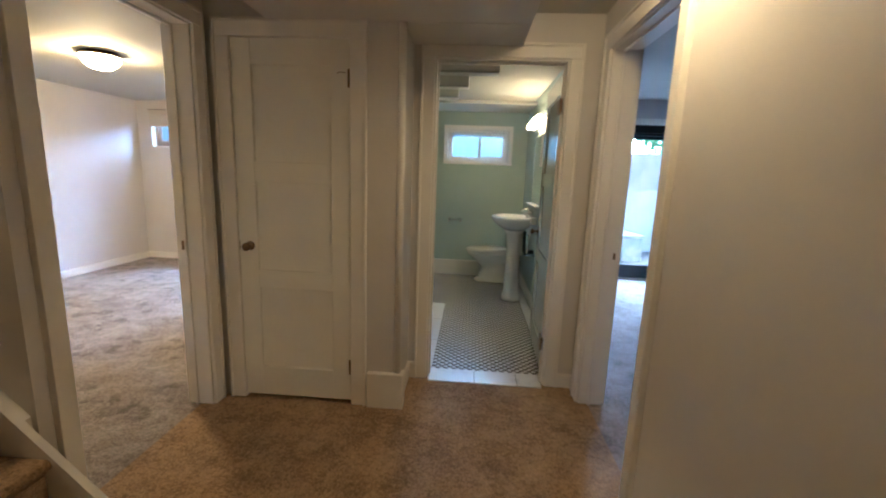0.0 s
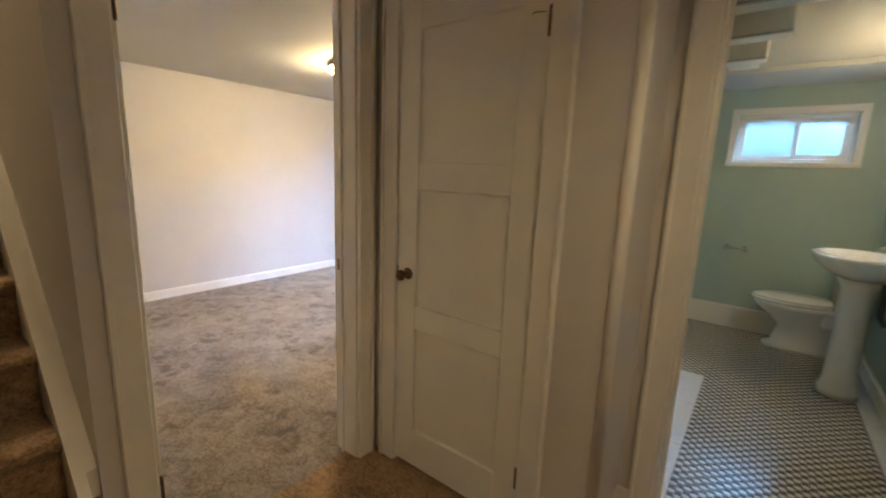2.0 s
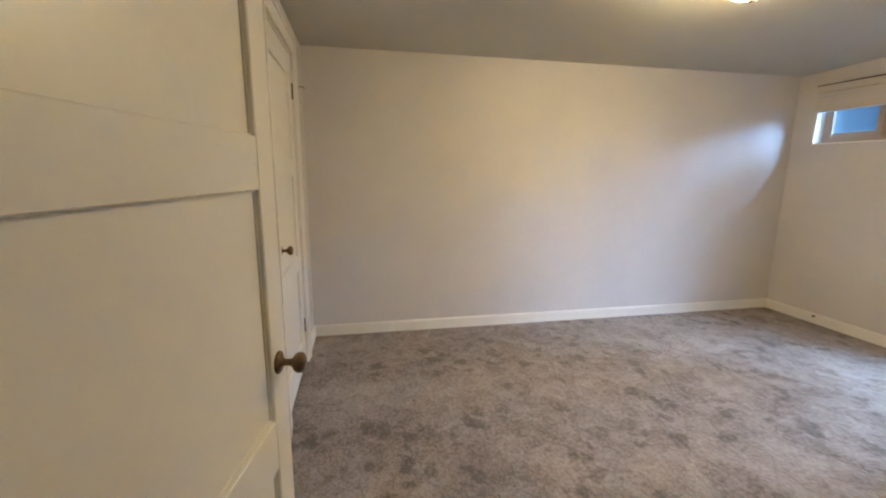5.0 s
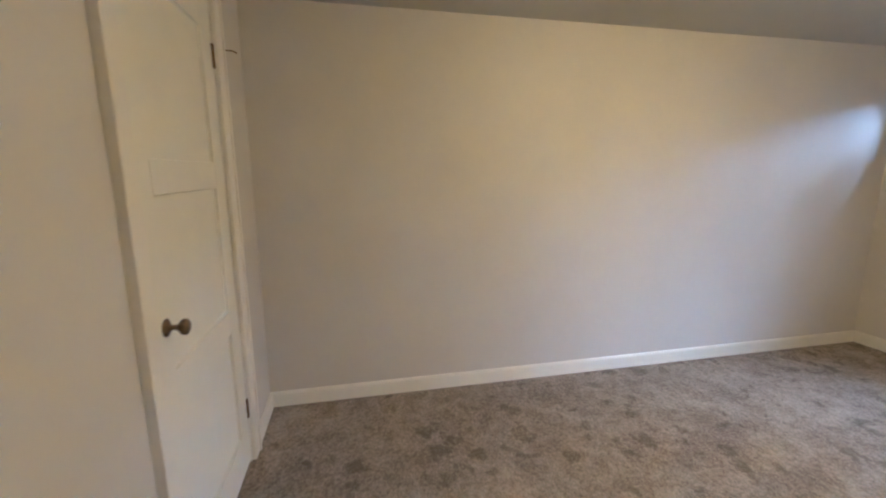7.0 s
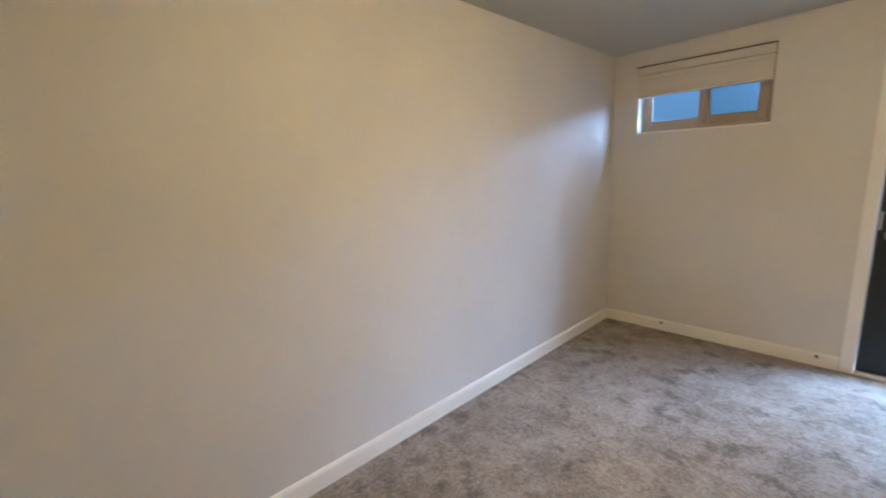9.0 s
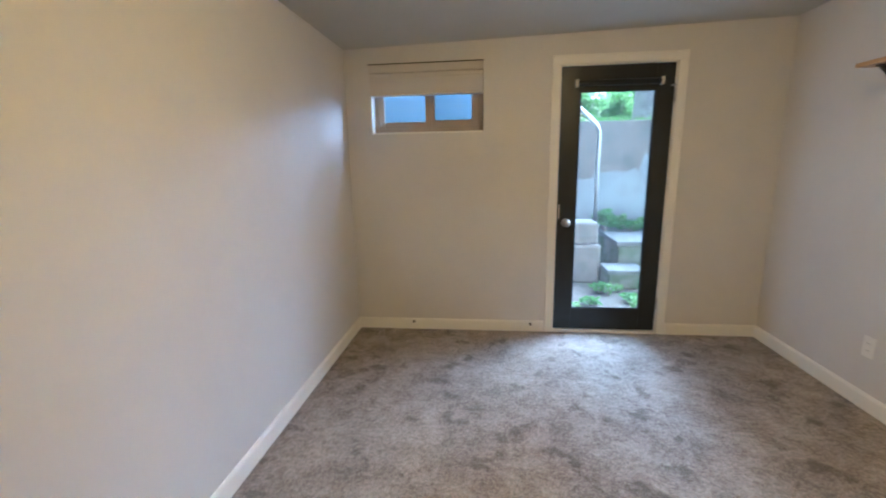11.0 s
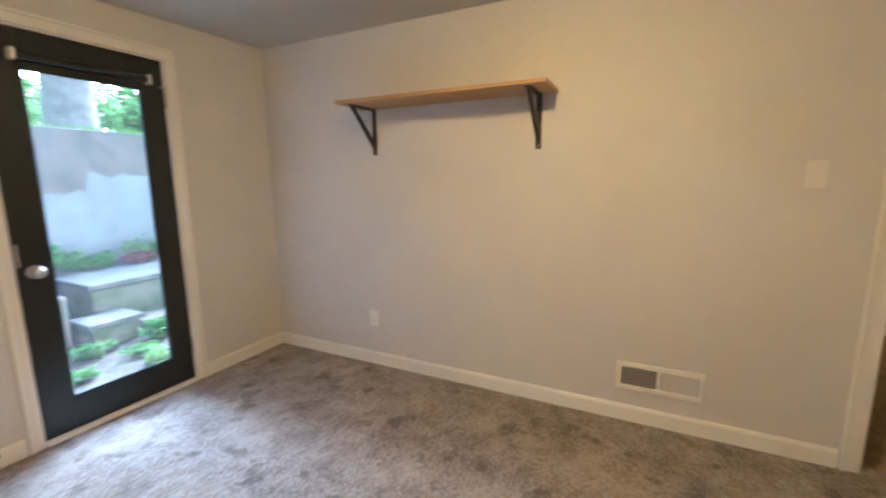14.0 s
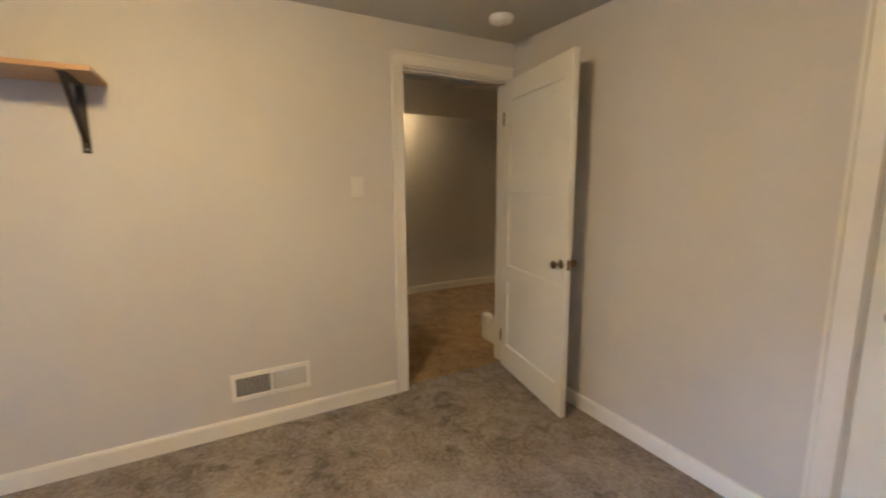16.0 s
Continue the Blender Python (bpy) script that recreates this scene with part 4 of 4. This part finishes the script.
for x1, y, zb in ((0.60, 3.24, 2.115), (0.37, 3.71, 2.105), (0.265, 4.19, 2.10)):
    beam = setting("ceiling_beam", boxes((-0.9, y, zb, x1, y + 0.16, 2.23), bevel=0.004), M_plastic, "white boxed beam under the bathroom ceiling", "beam")
    part("edge_strip", boxes((-0.9, y - 0.008, zb - 0.010, x1, y + 0.02, zb - 0.0005), bevel=0.001), M_grille, beam, "grey metal edge strip")
fan = thing("exhaust_vent", "small square exhaust vent high on the bathroom ceiling", "vent", pose(0.12, 4.72, 2.215))
part("vent_frame", boxes((-0.09, -0.09, -0.05, 0.09, 0.09, 0.0), bevel=0.006), M_plastic, fan)
part("vent_grille", boxes((-0.055, -0.0935, -0.040, 0.055, -0.0905, -0.008)), M_dark, fan)

# ---- outside the garden door ----
setting("ground", boxes((-60, 6.0, -0.30, 60, 8.75, -0.06)), M_soil, "bare soil littered with leaves below the retaining wall", "ground")
setting("ground_upper", boxes((-60, 8.95, 1.2, 60, 120, 1.90)), M_grass, "grass bank above the retaining wall", "ground")
rw = thing("retaining_wall", "weathered concrete retaining wall with peeling white paint", "retaining wall", pose(0, 8.70, 0), kind="structure")
part("concrete_wall", boxes((-14, 0.0, -0.30, 16, 0.25, 1.90), bevel=0.01), M_concrete, rw)
edge = [(-14, -0.06)]
rng = random.Random(4)
xs = [-14 + 0.06 * i for i in range(500)]
top_line = [(x, 1.12 + (0.26 if -1.06 < x < 1.9 else 0.0) + 0.09 * noise.noise((x * 1.1, 3.1, 0)) + 0.10 * noise.noise((x * 4.0, 8.2, 0)) + 0.05 * rng.random()) for x in xs]
bm = bmesh.new()
lo = [bm.verts.new((x, -0.006, -0.05)) for x, _ in top_line]
hi = [bm.verts.new((x, -0.006, z)) for x, z in top_line]
lo2 = [bm.verts.new((x, 0.0, -0.05)) for x, _ in top_line]
hi2 = [bm.verts.new((x, 0.0, z)) for x, z in top_line]
for i in range(len(xs) - 1):
    bm.faces.new((lo[i], lo[i + 1], hi[i + 1], hi[i]))
    bm.faces.new((hi[i], hi[i + 1], hi2[i + 1], hi2[i]))
part("paint_skin", bm, M_peel, rw, "peeling white paint layer")

ledge = setting("garden_ledge", boxes((-1.66, 7.55, -0.30, 3.5, 8.70, 0.365), bevel=0.015), M_mossy, "mossy concrete ledge in front of the retaining wall", "ledge")
part("coping_slab", boxes((-1.69, 7.51, 0.3655, 3.5, 8.698, 0.42), bevel=0.012, seg=2), M_slab, ledge, "pale worn concrete coping")
step = setting("garden_step", boxes((-1.85, 7.17, -0.06, -1.49, 7.5495, 0.115), bevel=0.010), M_mossy, "small dark concrete garden step with a pale top", "step")
part("step_slab", boxes((-1.88, 7.14, 0.1155, -1.46, 7.508, 0.165), bevel=0.010, seg=2), M_slab, step, "pale worn concrete top")
setting("garden_step_side", boxes((-1.45, 7.22, -0.06, 0.2, 7.549, 0.06), bevel=0.02), M_concrete, "low concrete footing beside the step", "step")
setting("garden_post", boxes((-2.35, 7.38, -0.06, -1.90, 7.80, 0.40), (-2.30, 7.42, 0.40, -1.93, 7.78, 0.66), bevel=0.03, seg=2), M_concrete, "squat weathered concrete post", "post")
rail = thing("pipe_handrail", "bent grey metal pipe handrail by the garden wall", "handrail", pose(-1.85, 7.95, -0.06))
part("post", tube([(0, 0, 0), (0, 0, 1.76), (-0.03, 0.0, 1.84), (-0.30, 0.0, 2.10), (-1.2, 0.0, 2.78)], 0.026, 12), M_steel, rail)


def leaf_cloud(count, spread, size, seed, squash=1.0, hollow=0.0):
    """Many small folded leaves scattered over an uneven clump."""
    r = random.Random(seed)
    vs, fs = [], []
    for _ in range(count):
        d = Vector((r.gauss(0, 1), r.gauss(0, 1), r.gauss(0, 1))).normalized()
        k = (hollow + (1 - hollow) * r.random() ** 0.5) * (0.75 + 0.5 * noise.noise(d * 1.7 + Vector((seed, 0, 0))))
        c = Vector((d.x * spread[0] * k, d.y * spread[1] * k, d.z * spread[2] * k))
        a = Vector((r.gauss(0, 1), r.gauss(0, 1), 0.4 * r.gauss(0, 1))).normalized()
        b = a.cross(Vector((r.gauss(0, 1), r.gauss(0, 1), r.gauss(0, 1)))).normalized()
        s = size * (0.6 + 0.8 * r.random())
        i = len(vs)
        up = a.cross(b) * s * 0.18
        vs += [c - a * s, c + b * s * 0.45 + up, c + a * s, c - b * s * 0.45 + up]
        fs += [(i, i + 1, i + 2), (i, i + 2, i + 3)]
    me = bpy.data.meshes.new("leaves")
    me.from_pydata([tuple(v) for v in vs], [], fs)
    return me


def shrub(m, label, spread, count, size, seed, name="shrub", material=None, stems=5):
    th = thing(name, label, "plant", m)
    r = random.Random(seed)
    bm = bmesh.new()
    for k in range(stems):
        a = 2 * math.pi * k / stems + r.random()
        end = Vector((math.cos(a) * spread[0] * 0.55, math.sin(a) * spread[1] * 0.55, spread[2] * 1.1))
        t = tube([(0, 0, 0), tuple(end * 0.5 + Vector((0, 0, spread[2] * 0.1))), tuple(end)], 0.008 + 0.02 * spread[2] * 0.3, 6)
        me = bpy.data.meshes.new("tmp")
        t.to_mesh(me)
        t.free()
        bm.from_mesh(me)
        bpy.data.meshes.remove(me)
    part("stems", bm, M_bark, th)
    me = leaf_cloud(count, spread, size, seed)
    me.materials.append(material or M_leaf)
    ob = new("leaves", me)
    ob.parent = th
    ob.location = (0, 0, spread[2] * 1.0)
    return th


shrub(pose(-1.62, 8.30, 0.42), "bright green weed growing on the concrete ledge", (0.17, 0.14, 0.17), 260, 0.045, 11, "weed")
shrub(pose(-1.30, 8.35, 0.42), "low green weed growing on the concrete ledge", (0.34, 0.16, 0.075), 300, 0.035, 12, "weed")
shrub(pose(-0.85, 8.30, 0.42), "reddish low plant growing on the concrete ledge", (0.28, 0.16, 0.07), 260, 0.035, 13, "weed", M_leaf_red)
shrub(pose(-0.45, 8.42, 0.42), "green weed growing on the concrete ledge", (0.26, 0.16, 0.12), 300, 0.04, 14, "weed")
shrub(pose(-1.42, 7.00, -0.06), "green weed at the foot of the garden step", (0.22, 0.12, 0.10), 240, 0.04, 15, "weed")
shrub(pose(-1.98, 7.02, -0.06), "green weed at the foot of the garden step", (0.14, 0.10, 0.07), 150, 0.035, 16, "weed")
shrub(pose(-1.72, 6.72, -0.06), "small green weed in the bare soil", (0.20, 0.10, 0.05), 150, 0.03, 17, "weed")
shrub(pose(-2.18, 6.60, -0.06), "small green weed in the bare soil", (0.14, 0.10, 0.05), 110, 0.03, 18, "weed")
shrub(pose(-1.10, 7.08, 0.0), "tall green weed beside the garden step", (0.10, 0.09, 0.20), 170, 0.04, 19, "weed")

r = random.Random(77)
for k in range(16):
    x, y = -2.75 + 1.9 * r.random(), 6.35 + 0.85 * r.random()
    w = 0.06 + 0.10 * r.random()
    shrub(pose(x, y, -0.06), "small light green weed in the littered soil", (w, w * 0.8, 0.03 + 0.06 * r.random()), 60 + int(500 * w), 0.022, 100 + k, "weed", M_weed, stems=3)
for k in range(9):
    x = -1.62 + 0.28 * k
    shrub(pose(x, 8.45 + 0.14 * r.random(), 0.42), "light green weed growing at the foot of the retaining wall", (0.13 + 0.08 * r.random(), 0.10, 0.06 + 0.10 * r.random()), 170, 0.026, 130 + k, "weed", M_weed, stems=4)


def tree(m, label, h, r0, seed, crown, leaves):
    th = thing("tree", label, "tree", m)
    r = random.Random(seed)
    bm = lathe([(r0 * 1.35, 0.0), (r0 * 1.08, 0.25), (r0, 0.8), (r0 * 0.86, h * 0.5), (r0 * 0.6, h), (0.0, h + 0.1)], 18)
    for v in bm.verts:
        k = 1 + 0.16 * noise.noise(v.co * 2.2)
        v.co.x *= k
        v.co.y *= k
    part("trunk", bm, M_bark, th)
    for k in range(6):
        a = 2 * math.pi * k / 6 + r.random()
        base = Vector((0, 0, h * (0.62 + 0.06 * k)))
        tip = base + Vector((math.cos(a) * crown * 0.8, math.sin(a) * crown * 0.8, crown * 0.7))
        part("limb", tube([tuple(base), tuple((base + tip) / 2 + Vector((0, 0, 0.15))), tuple(tip)], r0 * 0.22, 8), M_bark, th)
    me = leaf_cloud(leaves, (crown, crown, crown * 0.7), 0.11, seed, hollow=0.35)
    me.materials.append(M_leaf)
    ob = new("crown", me)
    ob.parent = th
    ob.location = (0, 0, h + crown * 0.35)
    return th


tree(pose(-0.32, 10.6, 1.90), "tall tree with a thick pale trunk on the grass bank", 3.6, 0.29, 21, 1.7, 2600)
tree(pose(3.4, 15.5, 1.90), "leafy tree on the grass bank", 3.0, 0.14, 22, 1.6, 2200)
tree(pose(-4.5, 17.0, 1.90), "leafy tree on the grass bank", 3.4, 0.16, 23, 1.9, 2400)
for i, (x, y) in enumerate(((-5.2, 13.6), (-3.3, 14.6), (-1.7, 13.9), (0.6, 14.8), (2.2, 13.4), (4.3, 14.2), (6.2, 13.8), (8.4, 14.4), (-7.2, 14.2), (10.5, 14))):
    shrub(pose(x, y, 1.90), "dense green shrub along the garden edge", (1.25, 0.8, 0.95), 1500, 0.09, 40 + i, "shrub")
for i, (x, y) in enumerate(((-3.3, 12.2), (-2.3, 12.6), (-1.3, 12.1), (-0.4, 12.8), (0.6, 12.3), (1.6, 12.7))):
    shrub(pose(x, y, 1.90), "low pale green shrub on the grass bank", (0.85, 0.5, 0.62), 1300, 0.06, 60 + i, "shrub", M_weed)

r = random.Random(5)
vs, fs = [], []
for _ in range(5200):
    x, y = -6 + 12 * r.random(), 8.93 + 0.7 * r.random() ** 2
    h, a, w = 0.03 + 0.07 * r.random(), 6.28 * r.random(), 0.006
    i = len(vs)
    vs += [(x - w * math.cos(a), y - w * math.sin(a), 1.885), (x + w * math.cos(a), y + w * math.sin(a), 1.885), (x + 0.03 * r.gauss(0, 1), y - 0.02 * r.random(), 1.90 + h)]
    fs.append((i, i + 1, i + 2))
me = bpy.data.meshes.new("grass")
me.from_pydata(vs, [], fs)
me.materials.append(M_grass)
tagged(new("grass", me), "grass blades hanging over the wall's edge", "grass", "", "stuff")

# ---- bathroom floor pieces ----
for y0, y1 in ((2.79, 3.30), (3.304, 3.81), (3.814, 4.30)):
    ob = part("marble_border", boxes((0.052, y0, -0.004, 0.212, y1, 0.004), bevel=0.001), M_marble, bpy.data.objects["floor_bathroom"])
for y0, y1 in ((2.79, 3.42), (3.424, 4.05), (4.054, 4.68), (4.684, 5.30), (5.304, 5.655)):
    part("marble_border", boxes((1.022, y0, -0.004, 1.112, y1, 0.004), bevel=0.001), M_marble, bpy.data.objects["floor_bathroom"])
for x0, x1 in ((0.205, 0.515), (0.518, 0.80), (0.803, 0.962)):
    part("threshold_slab", boxes((x0, 2.605, -0.02, x1, 2.785, 0.006), bevel=0.002), M_marble, bpy.data.objects["floor_bathroom"])

PITCH = 0.0285
HALF = PITCH * 0.47


def tile_bm():
    """Small square mosaic tile with clipped corners and an eased top."""
    bm = bmesh.new()
    rings = []
    for k, z in ((1.0, -0.004), (1.0, 0.0012), (0.88, 0.0026)):
        h, c = HALF * k, HALF * k * 0.62
        rings.append([bm.verts.new((x, y, z)) for x, y in ((h, c), (c, h), (-c, h), (-h, c), (-h, -c), (-c, -h), (c, -h), (h, -c))])
    for a, b in zip(rings, rings[1:]):
        for i in range(8):
            bm.faces.new((a[i], b[i], b[(i + 1) % 8], a[(i + 1) % 8]))
    bm.faces.new(rings[-1])
    bmesh.ops.recalc_face_normals(bm, faces=bm.faces)
    return bm


tile_mesh = {True: mesh_of("mosaic_tile", tile_bm(), M_tile_white), False: mesh_of("mosaic_tile", tile_bm(), M_tile_dark)}
base = tile_bm()
base.verts.index_update()
hv = [v.co.copy() for v in base.verts]
hf = [[v.index for v in f.verts] for f in base.faces]
base.free()
rest = {True: ([], []), False: ([], [])}
made = 0
for j in range(101):
    y = 2.802 + j * PITCH
    if y > 5.65:
        break
    for i in range(-9 if y > 4.31 else 0, 60):
        xx = 0.2275 + i * PITCH
        if xx > 1.012:
            break
        white = (i + j) % 2 == 0
        if made < 300:
            o = new("mosaic_tile", tile_mesh[white])
            o.location = (xx, y, 0)
            o.parent = bpy.data.objects["floor_bathroom"]
            made += 1
        else:
            vv, ff = rest[white]
            n0 = len(vv)
            vv += [(c.x + xx, c.y + y, c.z) for c in hv]
            ff += [[q + n0 for q in f] for f in hf]
for white in (True, False):
    me = bpy.data.meshes.new("mosaic_field")
    me.from_pydata(rest[white][0], [], rest[white][1])
    me.materials.append(M_tile_white if white else M_tile_dark)
    ob = new("mosaic_field", me)
    ob.parent = bpy.data.objects["floor_bathroom"]
    tagged(ob, "white square floor mosaic" if white else "dark grey-brown square floor mosaic", "", "", "stuff")
